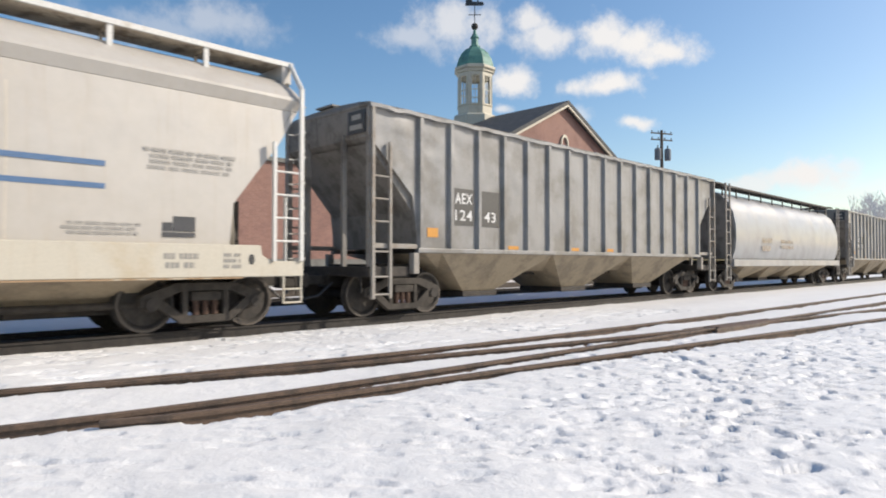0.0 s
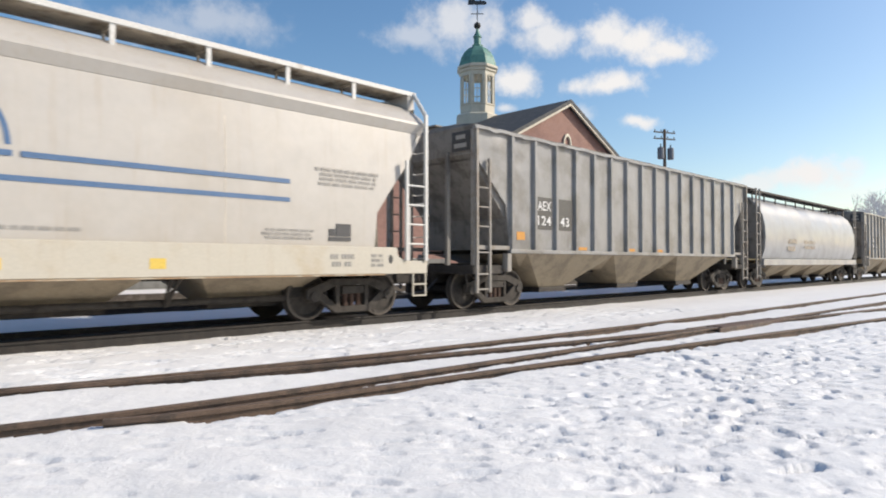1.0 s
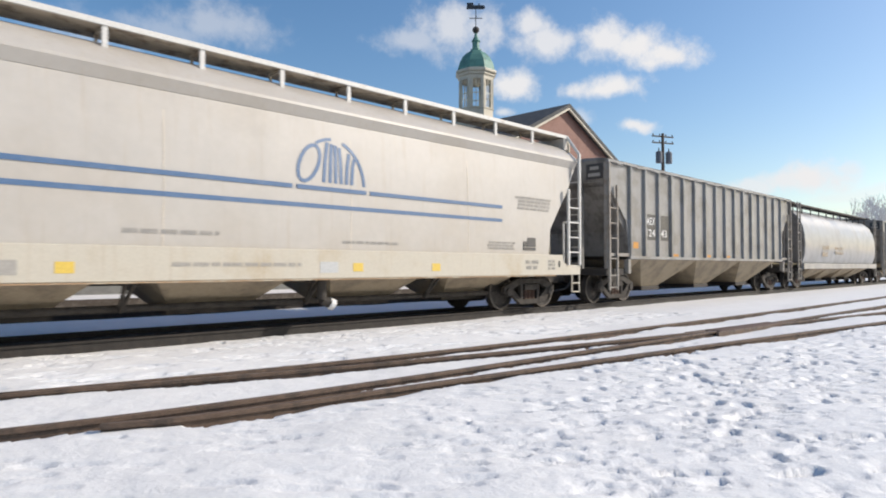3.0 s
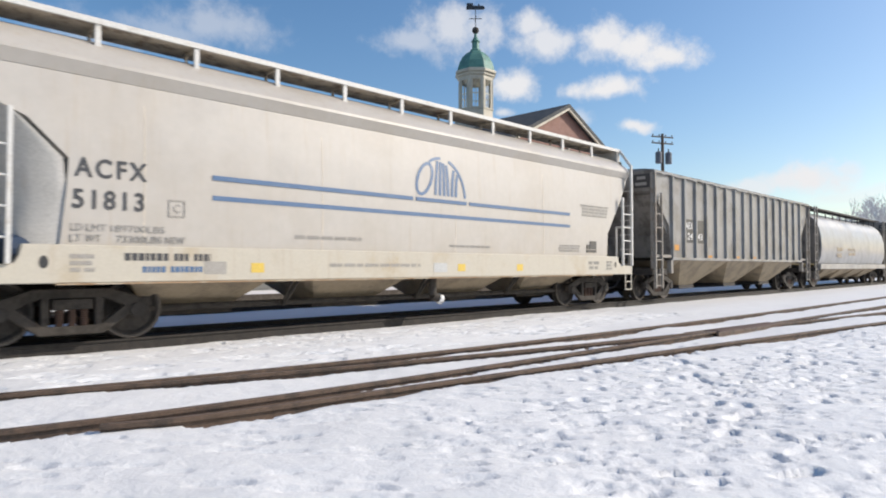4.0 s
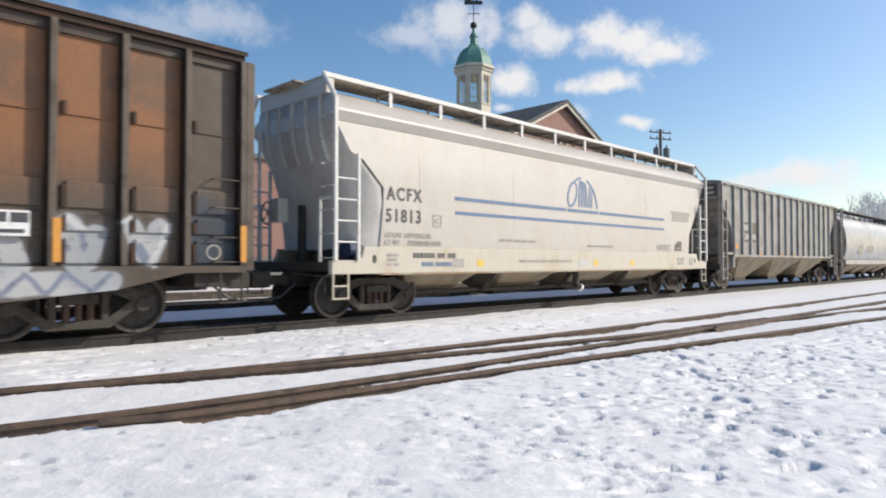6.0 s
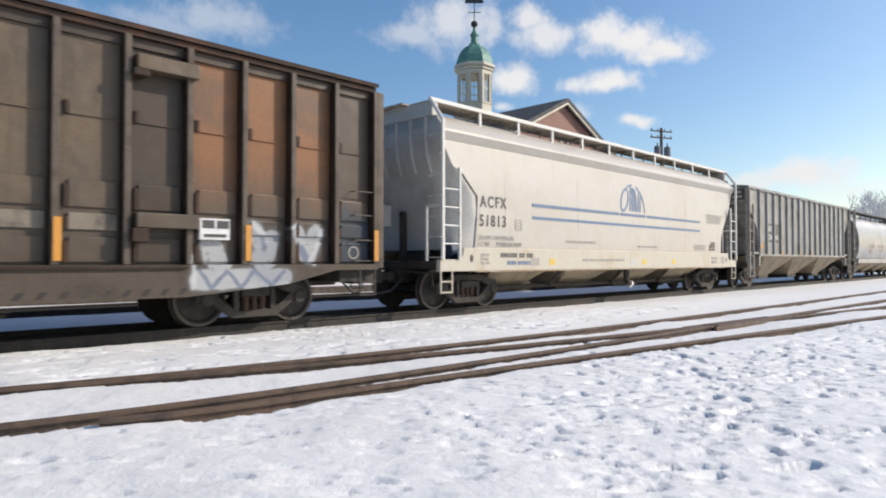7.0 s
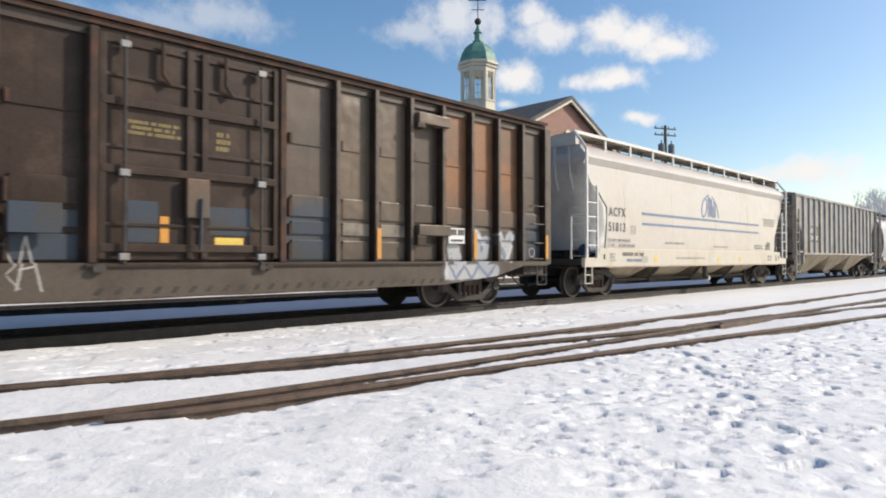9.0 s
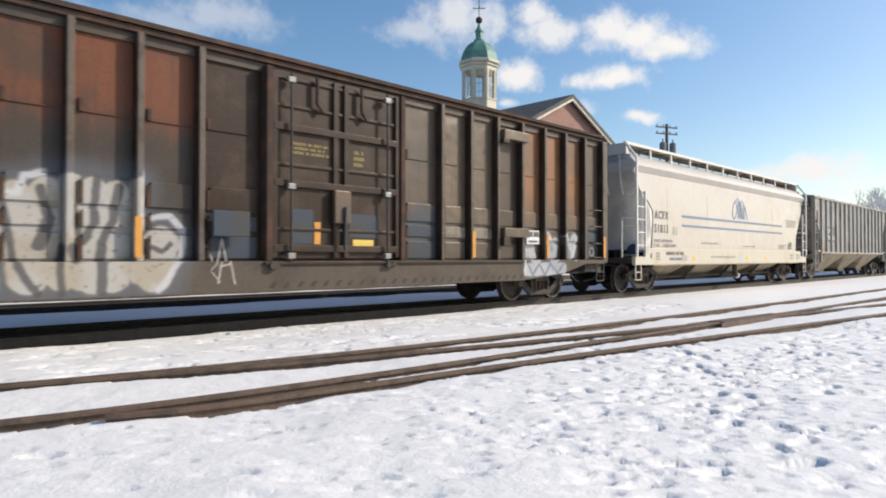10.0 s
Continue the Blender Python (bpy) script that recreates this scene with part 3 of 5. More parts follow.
M_BRICKWALL = brick_material()
M_STONE = mat("grey_stone", (0.17, 0.168, 0.155), 0.85, second=(0.13, 0.128, 0.118), mix_scale=2)
M_SHED = mat("dark_clapboard", (0.036, 0.031, 0.027), 0.8, second=(0.026, 0.022, 0.020), mix_scale=2, streak=0.3)


def window(name, parent, x0, x1, z0, z1, y, cols, rows):
    """A sash window in a wall that faces -y."""
    w = part(name, boxes((x0, x1, y - 0.03, y + 0.02, z0, z1)), M_GLASS, parent, "dark glass")
    t = 0.09
    part("frame", boxes((x0 - t, x0, y - 0.08, y + 0.05, z0 - t, z1 + t), (x1, x1 + t, y - 0.08, y + 0.05, z0 - t, z1 + t),
                        (x0, x1, y - 0.08, y + 0.05, z1, z1 + t), (x0, x1, y - 0.10, y + 0.05, z0 - t, z0)), M_TRIM, w, "cream painted frame")
    for i in range(1, cols):
        x = x0 + (x1 - x0) * i / cols
        part("muntin", boxes((x - 0.018, x + 0.018, y - 0.05, y - 0.03, z0, z1)), M_TRIM, w)
    for j in range(1, rows):
        z = z0 + (z1 - z0) * j / rows
        part("muntin", boxes((x0, x1, y - 0.052, y - 0.032, z - 0.018, z + 0.018)), M_TRIM, w)
    return w


def station():
    e = new("station_building")
    cx, y0, y1, half, eave, top = 36.7, 25.0, 41.4, 11.7, 6.3, 12.05
    slope = (top - eave) / half
    part("wall", prism([(cx - half, 0), (cx + half, 0), (cx + half, eave), (cx, top), (cx - half, eave)], y0, y1), M_BRICKWALL, e, "red brick gabled wall")
    for s, lab in ((-1, "dark shingled slope"), (1, "dark shingled slope")):
        o = 0.7
        xe, ze = cx + s * (half + o), eave - o * slope
        part("roof", prism([(cx, top + 0.06), (xe, ze + 0.06), (xe, ze + 0.30), (cx, top + 0.32)], y0 - 0.45, y1 + 0.45), M_SLATE, e, lab)
        part("rake_board", prism([(cx, top - 0.10), (xe, ze - 0.10), (xe, ze + 0.055), (cx, top + 0.055)], y0 - 0.42, y0 - 0.30), M_TRIM, e, "cream rake board")
    ring = ring_of(0.44, 0.60, 0.1, 24)
    bmesh.ops.rotate(ring, verts=ring.verts, matrix=Matrix.Rotation(radians(90), 3, "X"))
    bmesh.ops.scale(ring, verts=ring.verts, vec=(0.75, 1, 1.2))
    bmesh.ops.translate(ring, verts=ring.verts, vec=(cx, y0 - 0.03, 9.35))
    part("oval_window", ring, M_TRIM, e, "cream oval window surround")
    for k in range(5):
        x = cx - 9 + 4.2 * k
        window("window", e, x, x + 1.3, 2.0, 4.2, y0, 3, 4)
    # cupola on the ridge
    cu = (36.7, 33.2)

    def octo(rows, name, m, lab=""):
        bm = revolve(rows, 8, math.pi / 8)
        bmesh.ops.translate(bm, verts=bm.verts, vec=(cu[0], cu[1], 0))
        return part(name, bm, m, e, lab)
    octo([(1.75, 10.5), (1.75, 12.5), (1.62, 12.62)], "cupola_base", M_TRIM, "square-set cream base")
    tower = octo([(1.40, 12.55), (1.40, 13.28), (1.46, 13.30), (1.46, 13.36), (1.30, 13.37)], "cupola", M_TRIM, "cream octagonal lantern")
    octo([(1.40, 15.62), (1.40, 15.85), (1.52, 15.92), (1.52, 16.05), (1.68, 16.15), (1.68, 16.32), (1.50, 16.40)], "cornice", M_TRIM, "cream moulded cornice")
    for i in range(8):
        a = math.pi / 4 * i
        rot = Matrix.Translation((cu[0], cu[1], 0)) @ Matrix.Rotation(a, 4, "Z")
        r = 1.40 * math.cos(math.pi / 8)
        corner = prism([(r - 0.14, 0.33), (r, 0.33), (r, 0.579), (r - 0.14, 0.52)], 13.36, 15.62)
        for v in corner.verts:
            v.co = (v.co.x, v.co.z, v.co.y)
        twin = corner.copy()
        for v in twin.verts:
            v.co.y = -v.co.y
        for side in (corner, twin):
            bmesh.ops.recalc_face_normals(side, faces=side.faces[:])
            bmesh.ops.transform(side, matrix=rot, verts=side.verts)
            part("corner_post", side, M_TRIM, tower)
        g = boxes((r - 0.065, r - 0.055, -0.30, 0.30, 13.40, 15.58))
        bmesh.ops.transform(g, matrix=rot, verts=g.verts)
        part("pane", g, M_CLEAR, tower, "clear glass").visible_shadow = False
        fr = boxes((r - 0.10, r - 0.02, -0.33, -0.29, 13.36, 15.62), (r - 0.10, r - 0.02, 0.29, 0.33, 13.36, 15.62), (r - 0.10, r - 0.02, -0.29, 0.29, 15.56, 15.62),
                   (r - 0.10, r - 0.02, -0.29, 0.29, 13.36, 13.44), (r - 0.085, r - 0.045, -0.02, 0.02, 13.44, 15.56), (r - 0.09, r - 0.04, -0.29, 0.29, 14.46, 14.52))
        bmesh.ops.transform(fr, matrix=rot, verts=fr.verts)
        part("window_frame", fr, M_TRIM, tower, "cream sash frame")
    octo([(1.55, 16.38), (1.50, 16.6), (1.36, 17.05), (1.10, 17.5), (0.78, 17.82), (0.45, 18.02), (0.38, 18.1)], "dome", M_COPPER, "green weathered copper dome")
    octo([(0.44, 18.05), (0.44, 18.15), (0.30, 18.22), (0.28, 18.75), (0.36, 18.8), (0.30, 18.9), (0.16, 19.15), (0.10, 19.45), (0.05, 19.6)], "spire", M_COPPER, "green copper spire")
    ball = bmesh.new()
    bmesh.ops.create_uvsphere(ball, u_segments=16, v_segments=10, radius=0.27, matrix=Matrix.Translation((cu[0], cu[1], 19.72)))
    part("finial_ball", ball, M_STEEL, e, "dark finial ball")
    vane = rods([((cu[0], cu[1], 19.6), (cu[0], cu[1], 21.5))], 0.03)
    part("vane_rod", vane, M_BLACK, e)
    for dx, dy in ((1, -1), (1, 1)):
        part("compass_arm", rods([((cu[0] - 0.35 * dx, cu[1] - 0.35 * dy, 20.65), (cu[0] + 0.35 * dx, cu[1] + 0.35 * dy, 20.65))], 0.035), M_BLACK, e)
    loco = prism([(-0.75, 21.42), (0.62, 21.42), (0.75, 21.55), (0.60, 21.72), (0.30, 21.72), (0.30, 21.86), (0.2, 21.86), (0.2, 21.72), (-0.2, 21.74), (-0.2, 21.92),
                  (-0.70, 21.92), (-0.70, 21.7)], -0.03, 0.03)
    bmesh.ops.rotate(loco, verts=loco.verts, matrix=Matrix.Rotation(radians(-45), 3, "Z"))
    bmesh.ops.translate(loco, verts=loco.verts, vec=(cu[0], cu[1], -0.05))
    part("weathervane", loco, M_BLACK, e, "dark sheet-metal weathervane")
    tagged(e, "red brick station with a gabled roof and a copper-domed cupola", "building")

    w = new("station_wing")
    part("wall", boxes((6.5, 24.99, 25.0, 36, 0, 5.7)), M_BRICKWALL, w, "red brick wall")
    part("stone_base", boxes((6.5, 24.98, 24.94, 24.999, 0, 1.45)), M_STONE, w, "grey stone base course")
    part("coping", bbox(6.4, 24.98, 24.85, 36.1, 5.705, 5.90, 0.02), M_STONE, w, "grey stone coping")
    tagged(w, "long low red brick wing with a flat coping", "building")

    s = new("freight_house")
    part("wall", boxes((-45, 6.30, 25.0, 36, 0, 5.0)), M_SHED, s, "dark weathered clapboard wall")
    part("fascia", boxes((-45, 6.30, 24.82, 24.99, 4.75, 5.05)), M_SHED, s, "dark painted fascia")
    part("roof", prism([(24.2, 5.05), (36.5, 5.05), (36.5, 5.3), (30.5, 6.9), (24.2, 5.25)], -45.3, 6.38, axis="x"), M_SLATE, s, "dark shingle roof")
    for k in range(9):
        x = 3.6 - 5.2 * k
        window("window", s, x, x + 1.75, 2.1, 3.9, 25.0, 4, 4)
    tagged(s, "dark clapboard freight house with white multi-pane windows", "building")


M_BLUEGREY_SHED = mat("grey_fascia", (0.16, 0.175, 0.20), 0.7)
station()


def utility_pole(x, y):
    e = new("utility_pole")
    e.location = (x, y, 0)
    e.rotation_euler = (0, 0, radians(-25))
    bm = bmesh.new()
    bmesh.ops.create_cone(bm, cap_ends=True, segments=12, radius1=0.17, radius2=0.11, depth=11.6, matrix=Matrix.Translation((0, 0, 5.8)))
    part("pole", bm, M_POLE, e)
    for z in (11.35, 10.85):
        part("crossarm", bbox(-1.0, 1.0, -0.05, 0.05, z - 0.045, z + 0.045, 0.01), M_POLE, e)
        for k in range(4):
            ins = revolve([(0.02, z + 0.06), (0.045, z + 0.1), (0.05, z + 0.16), (0.03, z + 0.2)], 8)
            bmesh.ops.translate(ins, verts=ins.verts, vec=(-0.9 + 0.6 * k, 0, 0))
            part("insulator", ins, M_BLUEGREY_SHED, e)
    for dx in (-0.45, 0.48):
        tr = revolve([(0.23, 9.25), (0.25, 9.3), (0.25, 10.05), (0.22, 10.12), (0.08, 10.2)], 14)
        bmesh.ops.translate(tr, verts=tr.verts, vec=(dx, -0.1, 0))
        can = part("transformer", tr, M_BLUEGREY_SHED, e, "grey pole transformer can")
        part("bushing", rods([((dx, -0.1, 10.1), (dx, -0.1, 10.42))], 0.04), M_TRUCK, can)
    tagged(e, "wooden utility pole with crossarms and two grey transformers", "utility pole")


utility_pole(47.0, 22.95)


def bare_tree(x, y, height, seed):
    rng = random.Random(seed)
    trunk, crown = bmesh.new(), bmesh.new()

    def limb(bm, a, b, r0, r1):
        m = Matrix.Translation((a + b) / 2) @ (b - a).to_track_quat("Z", "Y").to_matrix().to_4x4()
        bmesh.ops.create_cone(bm, cap_ends=False, segments=5 if r0 > 0.06 else 3, radius1=max(r0, 0.045), radius2=max(r1, 0.03), depth=(b - a).length, matrix=m)

    def grow(p, d, length, r, depth):
        q = p + d * length
        limb(trunk if depth < 2 else crown, p, q, r, r * 0.68)
        if depth == 5:
            return
        for _ in range(3 if depth else 5):
            nd = (d + Vector((rng.uniform(-1, 1), rng.uniform(-1, 1), rng.uniform(-0.25, 0.7))) * 0.75).normalized()
            grow(p + d * length * rng.uniform(0.55, 1.0), nd, length * rng.uniform(0.55, 0.8), r * 0.6, depth + 1)
    grow(Vector((0, 0, -0.2)), Vector((0, 0, 1)), height * 0.46, height * 0.018, 0)
    e = new("bare_tree")
    e.location = (x, y, 0)
    part("trunk", trunk, M_BARK, e)
    part("crown", crown, M_BARK, e, "fine frosted twigs")
    return tagged(e, "leafless frosted tree beyond the end of the train", "tree", "bare trees")


for k, (x, y, h) in enumerate(((142, 33.5, 10.5), (146, 31.5, 9), (150, 29.2, 12), (158, 29.6, 12.5), (165, 29.0, 13), (172, 33.5, 11.5), (176, 30.5, 14))):
    bare_tree(x, y, 1.1 * h, 30 + k)


# ---- train: each wagon in its own space, rail top at z = 0, its middle at x = 0, the near side towards -y ----
def wheel_mesh():
    prof = [(0.0, -0.015), (0.10, -0.02), (0.12, 0.0), (0.16, 0.035), (0.35, 0.05), (0.385, 0.008), (0.40, 0.0), (0.452, 0.0), (0.462, 0.01), (0.466, 0.10),
            (0.49, 0.115), (0.492, 0.13), (0.475, 0.14), (0.36, 0.14), (0.10, 0.17), (0.0, 0.17)]
    bm = revolve(prof[1:-1], 32)
    bmesh.ops.rotate(bm, verts=bm.verts, matrix=Matrix.Rotation(radians(-90), 3, "X"))
    bmesh.ops.recalc_face_normals(bm, faces=bm.faces[:])
    return bm


WHEELS = []   # wheelset, its x in the wagon, its wagon


def truck(car, x0):
    """A three-piece bogie: two wheelsets, two side frames, bolster and springs."""
    for dx in (-0.89, 0.89):
        ws = part("wheelset", rods([((0, -0.72, 0), (0, 0.72, 0))], 0.085, 14), M_STEEL, car, "turning steel wheelset")
        ws.location = (x0 + dx, 0, 0.46)
        near = wheel_mesh()
        bmesh.ops.translate(near, verts=near.verts, vec=(0, -0.80, 0))
        part("wheel", near, M_STEEL, ws)
        far = wheel_mesh()
        bmesh.ops.rotate(far, verts=far.verts, matrix=Matrix.Rotation(radians(180), 3, "Z"))
        bmesh.ops.translate(far, verts=far.verts, vec=(0, 0.80, 0))
        part("wheel", far, M_STEEL, ws)
        for s in (-1, 1):
            rim = ring_of(0.415, 0.455, 0.005, 40)
            bmesh.ops.rotate(rim, verts=rim.verts, matrix=Matrix.Rotation(radians(90), 3, "X"))
            bmesh.ops.translate(rim, verts=rim.verts, vec=(0, -0.8 if s < 0 else 0.807, 0))
            part("rim", rim, M_RIM, ws, "worn pale rim face")
        WHEELS.append((ws, x0 + dx, car))
    for s in (-1, 1):
        ya, yb = sorted((s * 0.94, s * 1.06))
        top = prism([(x0 + x, z) for x, z in ((-1.07, 0.42), (-1.06, 0.60), (-0.92, 0.66), (-0.50, 0.80), (0.50, 0.80), (0.92, 0.66), (1.06, 0.60), (1.07, 0.42),
                                              (0.75, 0.42), (0.70, 0.54), (0.42, 0.66), (-0.42, 0.66), (-0.70, 0.54), (-0.75, 0.42))], ya, yb)
        low = prism([(x0 + x, z) for x, z in ((-0.88, 0.47), (-0.42, 0.13), (0.42, 0.13), (0.88, 0.47), (0.74, 0.56), (0.36, 0.26), (-0.36, 0.26), (-0.74, 0.56))], ya + 0.004, yb - 0.004)
        me = bpy.data.meshes.new("tmp")
        low.to_mesh(me)
        low.free()
        top.from_mesh(me)
        bpy.data.meshes.remove(me)
        for x in (-0.40, 0.30):
            box(top, x0 + x, x0 + x + 0.10, ya + 0.006, yb - 0.006, 0.2, 0.7)
        sf = part("side_frame", bev(top, 0.012, 1), M_TRUCK, car, "dusty cast steel side frame")
        part("bolster", bbox(x0 - 0.26, x0 + 0.26, ya - 0.02, yb + 0.02, 0.50, 0.65, 0.015), M_TRUCK, sf)
        for dx in (-0.16, 0.0, 0.16):
            n = 16
            prof = [(0.062 if i % 2 else 0.045, 0.26 + 0.24 * i / n) for i in range(n + 1)]
            sp = revolve(prof, 10)
            bmesh.ops.translate(sp, verts=sp.verts, vec=(x0 + dx, (ya + yb) / 2 - 0.0, 0))
            part("spring", sp, M_SPRING, sf, "rust-brown coil spring")
        for dx in (-0.89, 0.89):
            part("bearing_cap", rods([((x0 + dx, s * 0.86, 0.46), (x0 + dx, s * 1.09, 0.46))], 0.105, 14), M_STEEL, sf)
    part("cross_bolster", bbox(x0 - 0.2, x0 + 0.2, -0.93, 0.93, 0.5, 0.86, 0.02), M_STEEL, car)
    for dx in (-0.5, 0.42):
        part("brake_beam", boxes((x0 + dx, x0 + dx + 0.08, -0.7, 0.7, 0.3, 0.4)), M_STEEL, car)


def coupler(car, x, s):
    """Drawbar and coupler head at the end x, pointing to s."""
    part("draft_sill", bbox(*sorted((x - s * 2.2, x)), -0.2, 0.2, 0.62, 0.98, 0.02), M_STEEL, car)
    c = part("coupler", bbox(*sorted((x, x + s * 0.55)), -0.08, 0.08, 0.68, 0.86, 0.02), M_TRUCK, car, "dusty knuckle coupler")
    part("knuckle", bbox(*sorted((x + s * 0.45, x + s * 0.86)), -0.16, 0.14, 0.62, 0.93, 0.05), M_TRUCK, c)
    part("air_hose", rods([((x, -0.35, 0.72), (x + s * 0.35, -0.33, 0.45)), ((x + s * 0.35, -0.33, 0.45), (x + s * 0.75, -0.2, 0.38))], 0.025), M_BLACK, c, "black air hose")
    part("cut_lever", rods([((x + s * 0.05, -1.35, 0.85), (x + s * 0.05, -0.2, 0.9)), ((x + s * 0.05, -1.35, 0.85), (x + s * 0.05, -1.4, 0.55))], 0.018), M_TRUCK, c)


def ladder(car, xa, xb, za, zb_a, zb_b, zs, y, m, r=0.022, label=""):
    """A side ladder with stiles at xa (up to zb_a) and xb (up to zb_b) and rungs at the heights zs."""
    ld = part("ladder", boxes((xa - 0.035, xa + 0.035, y - 0.03, y + 0.03, za, zb_a), (xb - 0.03, xb + 0.03, y - 0.03, y + 0.03, za, zb_b)), m, car, label)
    for z in zs:
        part("rung", rods([((xa, y, z), (xb, y, z))], r, 8), m, ld)
    return ld


def stirrup(car, x0, x1, z0, z1, y, m):
    part("step", boxes((x0, x0 + 0.03, y, y + 0.03, z0, z1), (x1 - 0.03, x1, y, y + 0.03, z0, z1), (x0 + 0.03, x1 - 0.03, y, y + 0.06, z0, z0 + 0.03),
                       (x0 + 0.03, x1 - 0.03, y, y + 0.06, (z0 + z1) / 2, (z0 + z1) / 2 + 0.03)), m, car)


def bay(car, x, ht, hb, wt, wb, zt, zb, m):
    h = part("hopper_bay", levels([(zb, x - hb, x + hb, wb), (zt, x - ht, x + ht, wt)]), m, car, "dusty sloping discharge hopper")
    part("outlet_gate", bbox(x - hb - 0.08, x + hb + 0.08, -wb - 0.06, wb + 0.06, zb - 0.12, zb + 0.02, 0.015), M_STEEL, h)


def bars(name, car, x, z, w, h, lines, y, m, seed):
    """Unreadable small print: rows of small raised bars set like words, as one mesh."""
    rng = random.Random(seed)
    bm = bmesh.new()
    lh = h / lines
    for i in range(lines):
        p, stop = x + rng.uniform(0, 0.08) * w, x + w * rng.uniform(0.86, 1.0)
        while p < stop - 0.02:
            for _ in range(rng.randint(2, 7)):
                q = min(p + rng.uniform(0.28, 0.46) * lh, stop)
                if q - p > 0.004:
                    box(bm, p, q, y - 0.004, y - 0.001, z + h - (i + 0.85) * lh, z + h - (i + 0.2) * lh)
                p = q + 0.14 * lh
            p += 0.4 * lh
    return tagged(part(name, bm, m, car), kind="stuff")


def centre_flow():
    c = new("covered_hopper")
    rows = [(1.38, -7.15, 7.0, 1.535), (1.7, -7.12, 7.02, 1.545), (2.1, -7.08, 7.06, 1.55), (2.62, -7.05, 7.45, 1.54), (3.12, -7.55, 7.86, 1.52), (3.25, -7.85, 7.95, 1.51),
            (3.81, -8.17, 8.29, 1.475)]
    body = part("body", levels(rows, 6), M_CREAM, c, "cream painted steel body with rust streaks")
    body.data.shade_smooth()
    body.data.set_sharp_from_angle(angle=radians(25))
    roof = part("roof", levels([(3.815, -8.22, 8.30, 1.48), (3.99, -8.22, 8.30, 1.575), (4.04, -8.22, 8.30, 1.57), (4.15, -8.2, 8.28, 1.49), (4.27, -8.15, 8.23, 1.36),
                                (4.41, -8.1, 8.2, 1.16), (4.51, -8.1, 8.2, 0.9), (4.57, -8.1, 8.2, 0.5)], 6), M_CREAM, c, "curved cream roof sheet")
    roof.data.shade_smooth()
    roof.data.set_sharp_from_angle(angle=radians(30))
    for x in (-6.05, -2.9, 0.62, 3.9):   # welded seams of the side sheets
        part("weld_seam", levels([(1.42, x, x + 0.016, 1.540), (2.1, x, x + 0.016, 1.5545), (2.62, x, x + 0.016, 1.5445), (3.12, x, x + 0.016, 1.5245), (3.7, x, x + 0.016, 1.479)]), M_SEAM, c)
    for s in (-1, 1):
        y0, y1 = sorted((s * 1.50, s * 1.62))
        part("side_sill", bev(prism([(-8.355, 0.89), (8.355, 0.89), (8.355, 1.155), (7.72, 1.155), (7.55, 1.25), (7.52, 1.42), (-7.60, 1.42), (-7.64, 1.25), (-7.70, 1.155), (-8.355, 1.155)],
                                    y0, y1), 0.012, 1), M_SILL, c, "yellowed cream side sill")
        part("sill_flange", boxes((-7.2, 7.2, *sorted((s * 1.46, s * 1.635)), 0.868, 0.888)), M_SILLRUST, c, "rusty lower flange")
        y0, y1 = sorted((s * 0.50, s * 1.24))
        part("running_board", bbox(-8.25, 8.3, y0, y1, 4.69, 4.72, 0.006), M_WALKWAY, c, "grimy steel roof walkway")
        part("edge_rail", boxes((-8.32, 8.34, *sorted((s * 1.22, s * 1.27)), 4.675, 4.76)), M_WHITE, c, "pale walkway edge")
        for k in range(12):
            x = -8.1 + 1.482 * k
            part("post", boxes((x - 0.04, x + 0.04, *sorted((s * 1.20, s * 1.245)), 4.29, 4.69)), M_WHITE, c)
            part("bracket", boxes((x - 0.02, x + 0.02, *sorted((s * 0.8, s * 1.19)), 4.63, 4.685), (x - 0.02, x + 0.02, *sorted((s * 0.8, s * 0.84)), 4.39, 4.63)), M_WALKWAY, c)
    for k in range(8):
        x = -6.7 + 1.9 * k
        h = revolve([(0.36, 4.45), (0.36, 4.59), (0.40, 4.59), (0.40, 4.65), (0.2, 4.69)], 16)
        bmesh.ops.translate(h, verts=h.verts, vec=(x, 0, 0))
        part("hatch", h, M_WHITE, c)
    for e, xe in ((-1, -8.2), (1, 8.27)):
        part("end_walkway", bbox(*sorted((xe, xe + e * 0.24)), -0.45, 0.75, 4.70, 4.74, 0.006), M_WALKWAY, c)
        part("end_cap", bbox(*sorted((xe - e * 0.15, xe + e * 0.04)), -1.25, 1.25, 4.36, 4.69, 0.02), M_CREAM, c)
        part("end_platform", bbox(*sorted((e * 6.9, e * 8.33)), -1.49, 1.49, 0.95, 1.12, 0.015), M_STEEL, c)
        rings = []
        sheet = bmesh.new()
        full = 1.0 if e < 0 else 0.1      # the brake end is rounder
        shape = ((1.38, 7.10, 7.72), (2.05, 7.06, 7.82), (2.62, 7.12, 7.93), (3.12, 7.62, 8.04), (3.30, 7.88, 8.10), (3.52, 8.02, 8.17), (3.80, 8.17, 8.20), (4.36, 8.19, 8.205))
        def bulge(edge, mid, y):
            return e * (edge + full * (mid - edge) * (1 - abs(y / 1.49) ** 8) ** 0.9)
        for z, edge, mid in shape:
            wide = 1.53 if z < 2.7 else 1.50 if z < 3.9 else 1.36
            rings.append([sheet.verts.new((bulge(edge, mid, 1.49 * math.sin(math.pi * (k / 16 - 0.5))), wide * math.sin(math.pi * (k / 16 - 0.5)), z)) for k in range(17)])
        for a, b in zip(rings, rings[1:]):
            for k in range(16):
                sheet.faces.new((a[k], a[k + 1], b[k + 1], b[k]))
